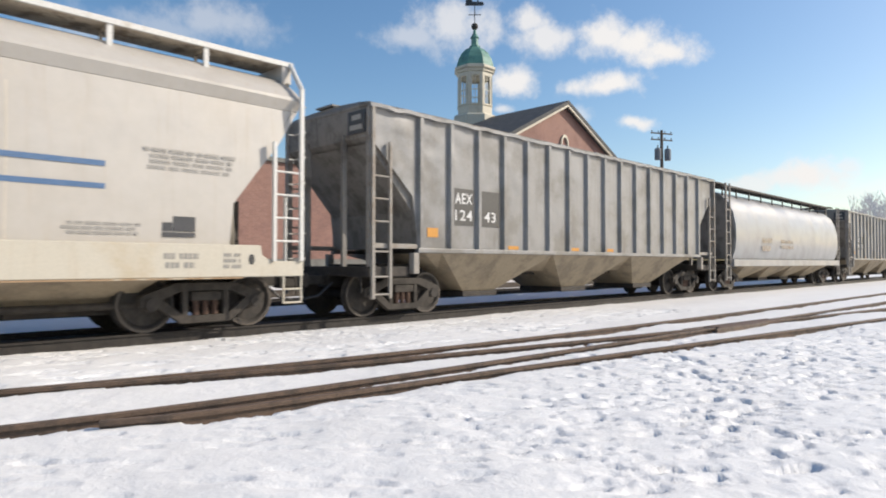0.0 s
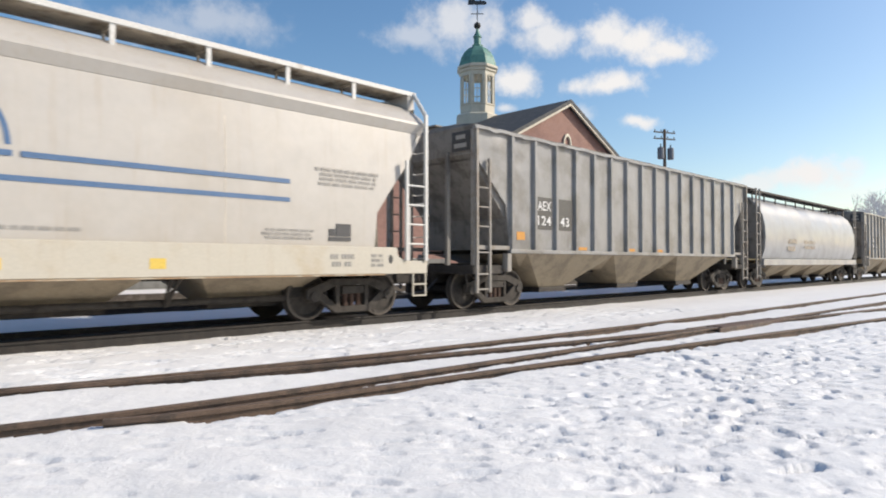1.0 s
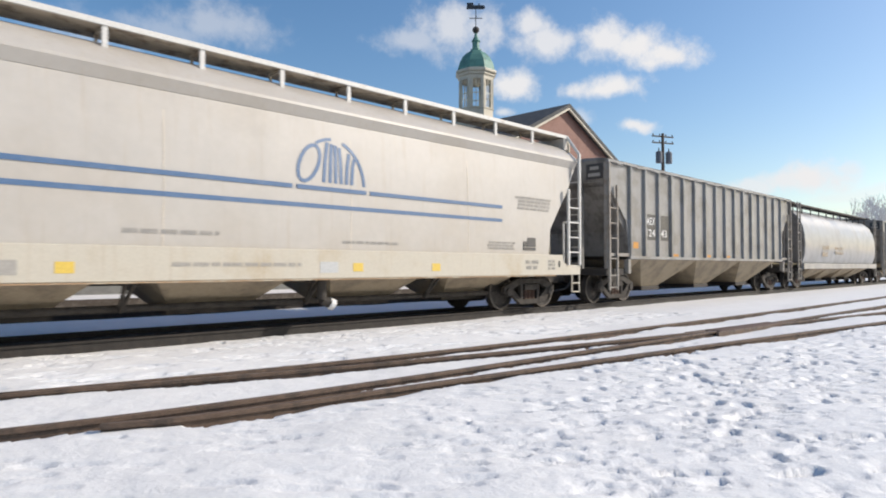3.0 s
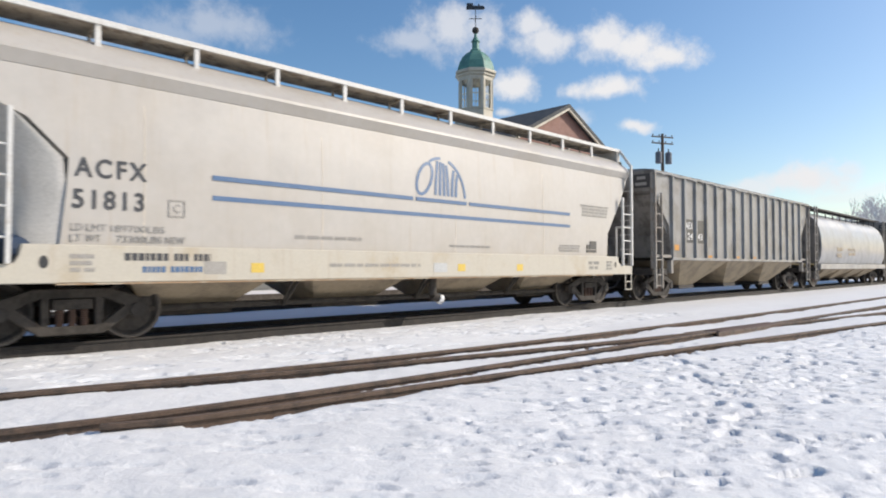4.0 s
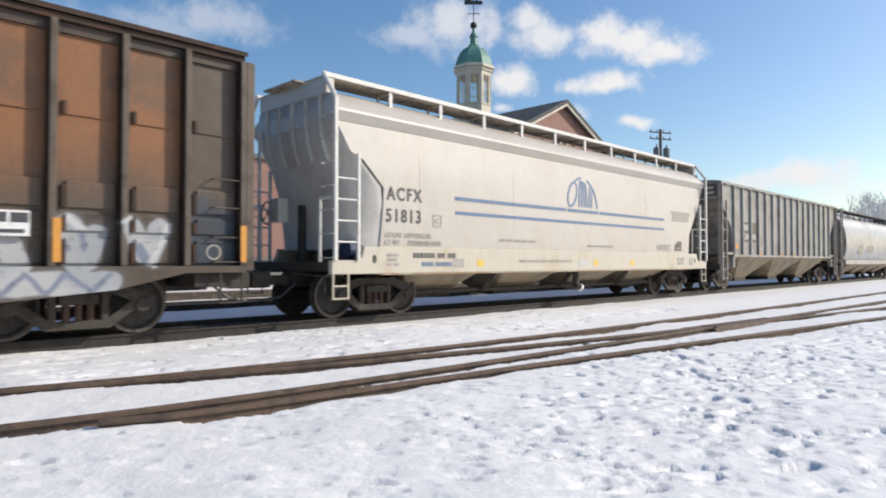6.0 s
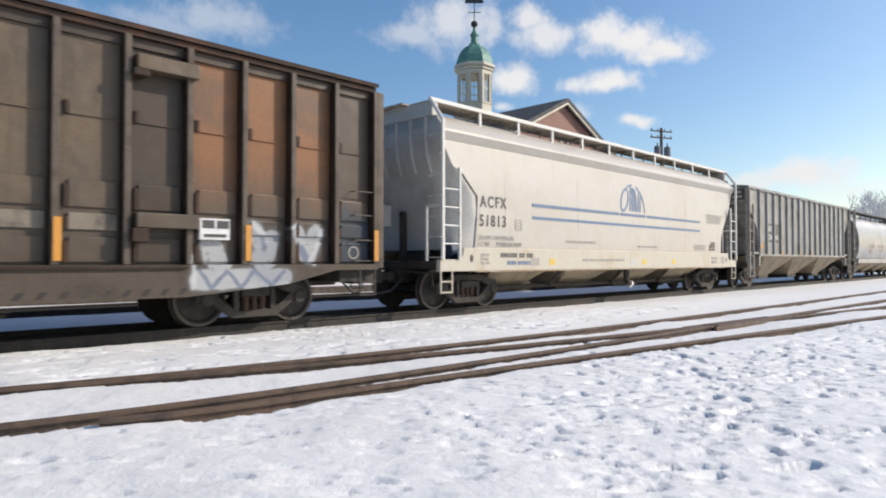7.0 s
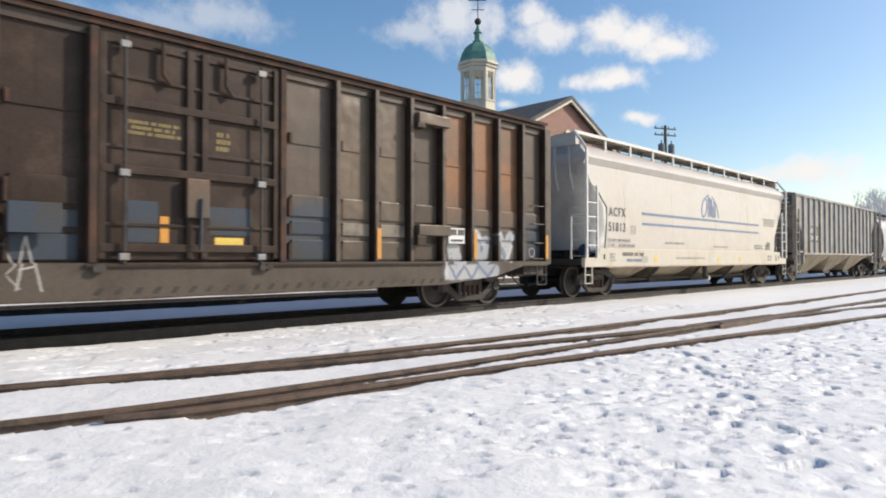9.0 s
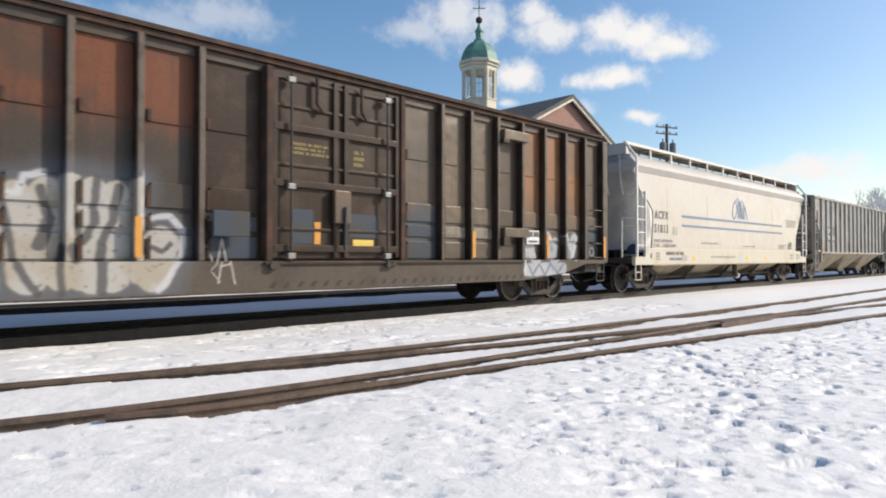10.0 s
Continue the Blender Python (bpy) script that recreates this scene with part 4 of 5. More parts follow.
        bmesh.ops.solidify(sheet, geom=sheet.faces[:], thickness=0.02)
        bmesh.ops.recalc_face_normals(sheet, faces=sheet.faces[:])
        es = part("end_sheet", sheet, M_SLOPE, c, "rounded grimy cream end sheet")
        es.data.shade_smooth()
        for y in (-1.02, -0.52, -0.02, 0.48, 0.98):   # ribs down the end sheet
            rib = bmesh.new()
            rows = [[rib.verts.new((bulge(edge, mid, y) + e * o, y + w, z)) for o, w in ((-0.01, -0.035), (0.06, -0.025), (0.06, 0.025), (-0.01, 0.035))] for z, edge, mid in shape[3:]]
            for a, b in zip(rows, rows[1:]):
                for i in range(4):
                    rib.faces.new((a[i], a[(i + 1) % 4], b[(i + 1) % 4], b[i]))
            rib.faces.new(rows[0])
            rib.faces.new(rows[-1][::-1])
            bmesh.ops.recalc_face_normals(rib, faces=rib.faces[:])
            part("end_rib", rib, M_SLOPE, c)
        for s in (-1, 1):
            y = s * 1.64
            ladder(c, e * 8.29, e * 7.76, 1.155, 4.21, 3.20, [1.5, 1.9, 2.3, 2.7], y, M_WHITE, 0.018, "white steel ladder")
            part("ladder_bend", rods([((e * 8.29, y, 4.19), (e * 8.29, s * 1.25, 4.72))], 0.045, 8), M_WHITE, c)
            for z in (1.2, 1.65, 2.1, 2.55, 3.0, 3.45, 3.9):
                part("end_rung", rods([((e * 8.27, y, z), (e * 8.37, y, z)), ((e * 8.37, y, z), (e * 8.37, s * 1.25, z)), ((e * 8.37, s * 1.25, z), (e * 8.27, s * 1.25, z))], 0.012, 6), M_SLOPE, c)
            if s > 0:
                part("end_stile", boxes((*sorted((e * 8.24, e * 8.30)), *sorted((s * 1.18, s * 1.23)), 1.1, 4.0)), M_WHITE, c)
            part("platform_rail", rods([((e * 8.28, s * 1.12, 1.1), (e * 8.28, s * 1.12, 2.36)), ((e * 8.28, s * 1.12, 2.34), (e * 8.28, s * 1.62, 2.34))], 0.032, 8), M_WHITE, c, "white platform handrail")
            stirrup(c, *sorted((e * 8.33, e * 7.95)), 0.42, 0.89, s * 1.60 - 0.015, M_SILL)
        coupler(c, e * 8.3, e)
        part("brake_gear", rods([((e * 7.6, -0.5, 1.12), (e * 7.6, -0.5, 1.5)), ((e * 7.9, 0.1, 1.12), (e * 7.9, 0.1, 2.3)), ((e * 7.4, -0.9, 1.6), (e * 7.4, 0.4, 1.6))], 0.09, 10), M_STEEL, c)
        truck(c, e * 6.84)
        bw = ring_of(0.22, 0.25, 0.03, 24)
    bmesh.ops.rotate(bw, verts=bw.verts, matrix=Matrix.Rotation(radians(90), 3, "Y"))
    bmesh.ops.translate(bw, verts=bw.verts, vec=(-8.42, 0.62, 2.15))
    for k in range(4):
        q = 0.8 + math.pi / 2 * k
        rod(bw, (-8.40, 0.62, 2.15), (-8.405, 0.62 + 0.23 * math.cos(q), 2.15 + 0.23 * math.sin(q)), 0.014, 6)
    rod(bw, (-8.42, 0.62, 2.15), (-8.30, 0.62, 2.15), 0.03, 8)
    part("brake_wheel", bw, M_LADDER, c, "spoked hand brake wheel")
    part("brake_box", bbox(-8.34, -8.1, 0.30, 0.62, 1.95, 2.45, 0.02), M_SLOPE, c, "pale hand brake housing")
    part("reservoir", rods([((-7.75, -1.2, 1.36), (-7.05, -1.2, 1.36))], 0.2, 16), M_RESERVOIR, c, "blue air reservoir")
    part("centre_sill", boxes((-8.0, 8.0, -0.25, 0.25, 0.80, 1.1)), M_STEEL, c)
    part("belly", levels([(0.95, -5.7, 5.7, 0.7), (1.36, -6.9, 6.9, 1.46)]), M_TAN, c, "dusty underside sheet")
    for x in (-4.9, -1.62, 1.65, 4.9):
        bay(c, x, 1.35, 0.72, 1.35, 0.42, 1.05, 0.42, M_TAN)
    part("outlet_pipe", rods([((-6.2, -0.72, 0.45), (6.2, -0.72, 0.45))], 0.06, 10), M_TRUCK, c, "dusty unloading pipe")
    for x in (-3.3, 0.05, 3.2):
        part("pipe_bracket", rods([((x, -1.2, 0.9), (x + 0.05, -0.8, 0.45)), ((x + 0.15, -1.2, 0.9), (x + 0.05, -0.8, 0.4))], 0.035, 8), M_TRUCK, c)
    elbow = part("pipe_end", rods([((0.1, -1.35, 0.9), (0.1, -1.35, 0.5)), ((0.1, -1.35, 0.5), (0.28, -1.35, 0.42))], 0.09, 12), M_TRUCK, c, "dusty pipe end with a pale cap")
    part("cap", rods([((0.26, -1.35, 0.43), (0.36, -1.35, 0.39))], 0.11, 12), M_OFFWHITE, elbow)
    # lettering and stripes
    ys = -1.556
    lettering("reporting_mark", "ACFX", -6.98, 2.375, 0.275, -1.549, M_LETTER, c, 0.97, "dark reporting mark lettering", 1.3, 0.02)
    lettering("car_number", "51813", -7.0, 1.93, 0.275, ys, M_LETTER, c, 0.95, "dark car number", 1.25, 0.02)
    for text, x, z, w in (("LD", -7.02, 1.62, 0.15), ("LMT", -6.82, 1.62, 0.26), ("189700LBS", -6.50, 1.62, 0.76),
                          ("LT", -7.02, 1.47, 0.14), ("WT", -6.83, 1.47, 0.20), ("73300LBS", -6.42, 1.47, 0.64), ("NEW", -5.73, 1.47, 0.30)):
        lettering("weight_mark", text, x, z, 0.10, -1.549, M_GREYLETTER, c, w)
    bars("small_print", c, -2.9, 1.10, 2.6, 0.10, 1, -1.621, M_FAINT, 10)
    sq = part("stencil_box", boxes((-5.69, -5.67, ys - 0.004, ys, 1.88, 2.14), (-5.45, -5.43, ys - 0.004, ys, 1.88, 2.14), (-5.67, -5.45, ys - 0.004, ys, 2.12, 2.14), (-5.67, -5.45, ys - 0.004, ys, 1.88, 1.90)), M_FAINT, c)
    lettering("stencil", "C", -5.61, 1.95, 0.12, ys, M_FAINT, sq)
    for x0, x1, z in ((-4.99, -0.66, 2.505), (1.08, 5.10, 2.505), (-4.99, 5.10, 2.18)):
        part("stripe", boxes((x0, x1, -1.556, -1.54, z, z + 0.078)), M_BLUE, c, "blue painted stripe")
    # arched emblem of leaning blue bars
    em = part("emblem", boxes((-0.57, 0.98, -1.556, -1.54, 2.505, 2.583)), M_BLUE, c, "blue arched emblem of leaning strokes")

    def stroke(name, pts, w):
        """A bent blue bar of width w through points given from 0 to 1 across and up the emblem."""
        q = [Vector((-0.57 + 1.55 * u, 2.62 + 0.89 * v)) for u, v in pts]
        left, right = [], []
        for i, p in enumerate(q):
            d = (q[min(i + 1, len(q) - 1)] - q[max(i - 1, 0)]).normalized()
            n = Vector((-d.y, d.x)) * w / 2
            left.append(tuple(p + n))
            right.append(tuple(p - n))
        bm = prism(left + right[::-1], 0, 1)
        for v in bm.verts:
            w = float(np.interp(v.co.z, [2.1, 2.62, 3.12, 3.25, 3.72], [1.55, 1.54, 1.52, 1.51, 1.475]))
            v.co.y = -w - 0.008 if v.co.y < 0.5 else -w + 0.012
        part(name, bm, M_BLUE, em)
    dome = lambda a: (0.5 - 0.47 * math.cos(a), 0.97 * math.sin(a))
    stroke("oval", [(0.17 + 0.14 * math.cos(q) + 0.06 * math.sin(q), 0.42 + 0.38 * math.sin(q) + 0.04 * math.cos(q)) for q in [0.3927 * k for k in range(17)]], 0.07)
    stroke("arc", [dome(1.05 + 0.10 * k) for k in range(6)], 0.06)
    stroke("arc", [dome(math.pi - 0.04 - 0.10 * k) for k in range(13)], 0.065)
    for x, lean, top in ((0.37, 0.06, 0.90), (0.46, 0.03, 0.88), (0.545, 0.0, 0.86), (0.625, -0.02, 0.82), (0.70, 0.05, 0.72), (0.78, 0.05, 0.62)):
        stroke("bar", [(x, 0.05), (x + 0.35 * lean, 0.45), (x + lean, top)], 0.072)
    bars("small_print", c, 5.62, 2.52, 1.55, 0.36, 4, -1.545, M_FAINT, 1)
    bars("small_print", c, 4.55, 1.52, 1.05, 0.2, 3, -1.548, M_FAINT, 2)
    bars("small_print", c, -3.5, 1.60, 1.6, 0.1, 1, -1.548, M_FAINT, 3)
    bars("small_print", c, 0.4, 1.54, 1.6, 0.08, 1, -1.546, M_FAINT, 4)
    bars("small_print", c, -6.40, 1.18, 1.40, 0.17, 1, -1.621, M_LETTER, 5)
    bars("small_print", c, -6.15, 1.01, 1.05, 0.14, 1, -1.621, M_BLUE, 6)
    bars("small_print", c, -7.05, 1.03, 0.36, 0.28, 3, -1.621, M_FAINT, 7)
    bars("small_print", c, 5.9, 1.02, 0.55, 0.28, 2, -1.621, M_GREYLETTER, 8)
    bars("small_print", c, 6.85, 1.02, 0.32, 0.28, 3, -1.621, M_GREYLETTER, 9)
    part("builder_emblem", boxes((5.92, 6.42, -1.556, -1.535, 1.52, 1.59), (6.08, 6.42, -1.556, -1.535, 1.61, 1.84), (5.92, 6.06, -1.556, -1.535, 1.61, 1.74)), M_LETTER, c, "small dark square emblem")
    for x in (-4.35, 0.62, 2.7):
        part("reflector", boxes((x, x + 0.24, -1.625, -1.62, 1.02, 1.18)), M_YELLOW, c, "yellow reflector")
    part("placard_holder", boxes((-0.12, 0.28, -1.625, -1.62, 1.0, 1.2)), M_STEELPLATE, c, "grey steel placard holder")
    part("test_box", boxes((-5.15, -4.78, -1.624, -1.62, 1.0, 1.2)), M_FAINT, c)
    for x in (-7.35, 7.35):
        slot = rods([((x, -1.624, 1.18), (x, -1.61, 1.18))], 0.055, 14)
        bmesh.ops.scale(slot, verts=slot.verts, vec=(1, 1, 1.6), space=Matrix.Translation((-x, 0, -1.18)))
        part("jacking_hole", slot, M_BLACK, c)
    return tagged(c, "cream covered hopper wagon with blue stripes and a yellowed sill", "railway wagon", "wagons of the train")


M_SILLRUST = mat("rust_stained_paint", (0.33, 0.22, 0.13), 0.7, second=(0.45, 0.39, 0.30), mix_scale=3)
M_SEAM = mat("seam_paint", (0.56, 0.50, 0.41), 0.5)
M_WALKWAY = mat("grimy_walkway", (0.45, 0.39, 0.31), 0.8, second=(0.22, 0.18, 0.14), mix_scale=3)
M_SLOPE = mat("grimy_cream", (0.50, 0.48, 0.445), 0.5, second=(0.42, 0.395, 0.36), mix_scale=1.2, streak=0.35, streak_col=(0.30, 0.25, 0.2))
M_RESERVOIR = mat("blue_reservoir", (0.025, 0.045, 0.085), 0.6)
M_STEELPLATE = mat("bare_plate", (0.42, 0.43, 0.44), 0.45, metal=0.4)
M_GREYEND = mat("grimy_grey", (0.225, 0.212, 0.195), 0.75, second=(0.14, 0.128, 0.115), mix_scale=2, streak=0.5, streak_col=(0.07, 0.055, 0.045))


def ribbed_hopper():
    c = new("covered_hopper")
    body = levels([(1.44, -6.95, 6.95, 1.50), (2.52, -7.10, 7.10, 1.50), (3.64, -8.25, 8.25, 1.50), (4.24, -8.28, 8.28, 1.50)], 4)
    bd = part("body", body, M_GREY, c, "faded grey ribbed steel body")
    bd.data.materials.append(M_GREYEND)
    for p in bd.data.polygons:
        if abs(p.normal.x) > 0.3:
            p.material_index = 1
    part("roof", levels([(4.24, -8.3, 8.3, 1.55), (4.30, -8.3, 8.3, 1.56), (4.36, -8.25, 8.25, 1.2), (4.40, -8.25, 8.25, 0.5)]), M_GREYEND, c, "grimy grey roof")
    part("running_board", bbox(-8.3, 8.3, -0.3, 0.3, 4.43, 4.47, 0.006), M_GREYEND, c)
    for k in range(16):
        x = -6.9 + 0.92 * k
        for s in (-1, 1):
            a, b = s * 1.498, s * 1.582
            bm = bmesh.new()
            q = [(x - 0.085, a), (x - 0.045, b), (x + 0.045, b), (x + 0.085, a)]
            lo = [bm.verts.new((px, py, 1.42)) for px, py in q]
            hi = [bm.verts.new((px, py + (0 if py == a else -s * 0.0), 4.20)) for px, py in q]
            for i in range(3):
                bm.faces.new((lo[i], lo[i + 1], hi[i + 1], hi[i]))
            bm.faces.new(lo[::-1])
            bm.faces.new(hi)
            bm.faces.new((lo[3], lo[0], hi[0], hi[3]))
            bmesh.ops.recalc_face_normals(bm, faces=bm.faces[:])
            part("rib", bm, M_GREY, c)
    for s in (-1, 1):
        part("side_sill", bbox(-7.0, 7.0, *sorted((s * 1.46, s * 1.585)), 1.34, 1.435, 0.01), M_GREY, c)
        chord = bmesh.new()      # knocked about along its length
        rng = random.Random(5)
        rings = []
        for k in range(73):
            x, dz, dy = -8.29 + 16.58 * k / 72, rng.uniform(-0.025, 0.02), rng.uniform(-0.012, 0.012)
            rings.append([chord.verts.new((x, y, z)) for y, z in ((s * 1.502, 4.205), (s * (1.60 + dy), 4.20 + dz), (s * (1.60 + dy), 4.275 + dz), (s * 1.502, 4.31 + dz))])
        for a, b in zip(rings, rings[1:]):
            for i in range(4):
                chord.faces.new((a[i], b[i], b[(i + 1) % 4], a[(i + 1) % 4]))
        chord.faces.new(rings[0])
        chord.faces.new(rings[-1][::-1])
        bmesh.ops.recalc_face_normals(chord, faces=chord.faces[:])
        part("top_chord", chord, M_GREY, c, "bent and dented top chord")
        for e in (-1, 1):
            ladder(c, e * 8.22, e * 7.78, 0.42, 4.2, 3.55, [0.5, 0.85, 1.35, 1.95, 2.4, 2.85], s * 1.58, M_LADDER, 0.02, "grimy grey ladder")
            part("corner_post", boxes((*sorted((e * 8.16, e * 8.28)), *sorted((s * 1.44, s * 1.545)), 1.05, 4.2)), M_LADDER, c)
            part("sill_stub", bbox(*sorted((e * 7.0, e * 8.25)), *sorted((s * 1.40, s * 1.54)), 1.42, 1.52, 0.01), M_LADDER, c)
            part("jack_post", bbox(*sorted((e * 7.0, e * 7.15)), *sorted((s * 1.44, s * 1.60)), 0.9, 1.335, 0.01), M_LADDER, c)
            part("end_post", boxes((*sorted((e * 8.20, e * 8.30)), *sorted((s * 0.62, s * 0.70)), 1.05, 3.75)), M_GREYEND, c)
    for e in (-1, 1):
        part("slope_sheet", prism([(e * 8.2, 3.5), (e * 6.3, 1.35), (e * 6.1, 1.35), (e * 7.4, 3.5)], -1.42, 1.42), M_GREYEND, c, "grimy sloping end sheet")
        part("end_sill", bbox(*sorted((e * 7.2, e * 8.3)), -1.5, 1.5, 0.85, 1.05, 0.015), M_STEEL, c)
        pl = part("number_board", boxes((*sorted((e * 8.285, e * 8.296)), -1.42, -0.85, 3.72, 4.18)), M_BLACK, c, "black number panel on the end")
        part("number_bar", boxes((*sorted((e * 8.297, e * 8.301)), -1.28, -0.98, 4.0, 4.1), (*sorted((e * 8.297, e * 8.301)), -1.32, -0.92, 3.8, 3.9)), M_FAINT, pl)
        coupler(c, e * 8.3, e)
        truck(c, e * 6.95)
    part("centre_sill", boxes((-8.0, 8.0, -0.25, 0.25, 0.80, 1.1)), M_STEEL, c)
    for x in (-4.15, 0.0, 4.15):
        bay(c, x, 2.07, 0.55, 1.49, 0.7, 1.335, 0.42, M_TAN)
    part("end_slope_low", levels([(0.9, -5.4, 5.4, 0.6), (1.33, -6.7, 6.7, 1.45)]), M_TAN, c)
    for x0, text, tx in ((-5.87, ("AEX", "124"), 0.0), (-4.94, ("", "43"), 0.0)):
        pl = part("mark_panel", boxes((x0, x0 + 0.66, -1.512, -1.50, 1.97, 2.80)), M_BLACK, c, "black painted panel with pale marks")
        for z, tt in ((2.46, text[0]), (2.08, text[1])):
            if tt:
                lettering("mark", tt, x0 + (0.04 if len(tt) == 3 else 0.1), z, 0.24, -1.512, M_OFFWHITE, pl, 0.57 if len(tt) == 3 else 0.4, "", 1.1, 0.012)
    part("reflector", boxes((-6.68, -6.36, -1.508, -1.50, 1.68, 1.88)), M_ORANGE, c, "orange reflector")
    for x in (-3.95, -1.25, 0.6):
        part("reflector", boxes((x, x + 0.4, -1.508, -1.50, 1.455, 1.54)), M_ORANGE, c, "orange reflector")
    return tagged(c, "faded grey ribbed covered hopper wagon with dusty tan bays", "railway wagon", "wagons of the train")


M_LADDER = mat("dull_ladder_paint", (0.27, 0.25, 0.225), 0.7, second=(0.22, 0.185, 0.155), mix_scale=4)


M_FADEDRED = mat("faded_red_print", (0.235, 0.195, 0.180), 0.3, second=(0.225, 0.215, 0.21), mix_scale=4, spec=0.6)


def tank_hopper():
    c = new("covered_hopper")
    prof = [(-1.45, 1.30), (-1.58, 1.7), (-1.62, 2.2), (-1.60, 2.7), (-1.50, 3.2), (-1.30, 3.62), (-1.0, 3.92), (-0.6, 4.1), (0, 4.17), (0.6, 4.1), (1.0, 3.92), (1.30, 3.62), (1.50, 3.2),
            (1.60, 2.7), (1.62, 2.2), (1.58, 1.7), (1.45, 1.30)]
    b = part("body", prism(prof, -7.5, 7.5, axis="x"), M_TANK, c, "round-sided pale grey body with rusty marks")
    b.data.shade_smooth()
    b.data.set_sharp_from_angle(angle=radians(40))
    for e in (-1, 1):
        part("end_sheet", prism([(y * 0.97, 1.33 + (z - 1.3) * 0.97) for y, z in prof], *sorted((e * 7.502, e * 7.56)), axis="x"), M_GREYEND, c, "dark grey end sheet")
        for s in (-1, 1):
            ladder(c, e * 8.25, e * 7.85, 0.45, 4.3, 4.3, [0.55, 1.0, 1.45, 1.9, 2.35, 2.8, 3.25, 3.7], s * 1.5, M_LADDER, 0.02)
            part("end_post", boxes((*sorted((e * 8.2, e * 8.28)), *sorted((s * 0.8, s * 0.88)), 1.0, 4.25)), M_LADDER, c)
        part("end_platform", bbox(*sorted((e * 7.2, e * 8.3)), -1.5, 1.5, 0.9, 1.08, 0.015), M_STEEL, c)
        part("end_walkway", bbox(*sorted((e * 7.5, e * 8.4)), -1.2, 1.2, 4.30, 4.36, 0.01), M_STEEL, c)
        coupler(c, e * 8.3, e)
        truck(c, e * 6.9)
    for s in (-1, 1):
        part("side_sill", bbox(-7.75, 7.75, *sorted((s * 1.47, s * 1.63)), 1.0, 1.28, 0.015), M_TANK, c, "pale side sill")
        part("running_board", bbox(-7.9, 7.9, *sorted((s * 0.55, s * 1.15)), 4.26, 4.34, 0.01), M_STEEL, c, "dark roof walkway")
        for k in range(11):
            x = -7.4 + 1.48 * k
            part("bracket", boxes((x - 0.03, x + 0.03, *sorted((s * 1.02, s * 1.06)), 3.86, 4.265)), M_STEEL, c)
    part("centre_sill", boxes((-8.0, 8.0, -0.25, 0.25, 0.80, 1.1)), M_STEEL, c)
    for x in (-4.6, -1.55, 1.55, 4.6):
        bay(c, x, 1.5, 0.5, 1.44, 0.55, 1.0, 0.42, M_TAN)
    bars("small_print", c, -2.2, 1.75, 1.9, 0.5, 2, -1.625, M_FADEDRED, 11)
    bars("small_print", c, -4.6, 1.6, 1.4, 0.7, 2, -1.622, M_FADEDRED, 12)
    return tagged(c, "pale grey round-sided covered hopper wagon with a dark walkway", "railway wagon", "wagons of the train")


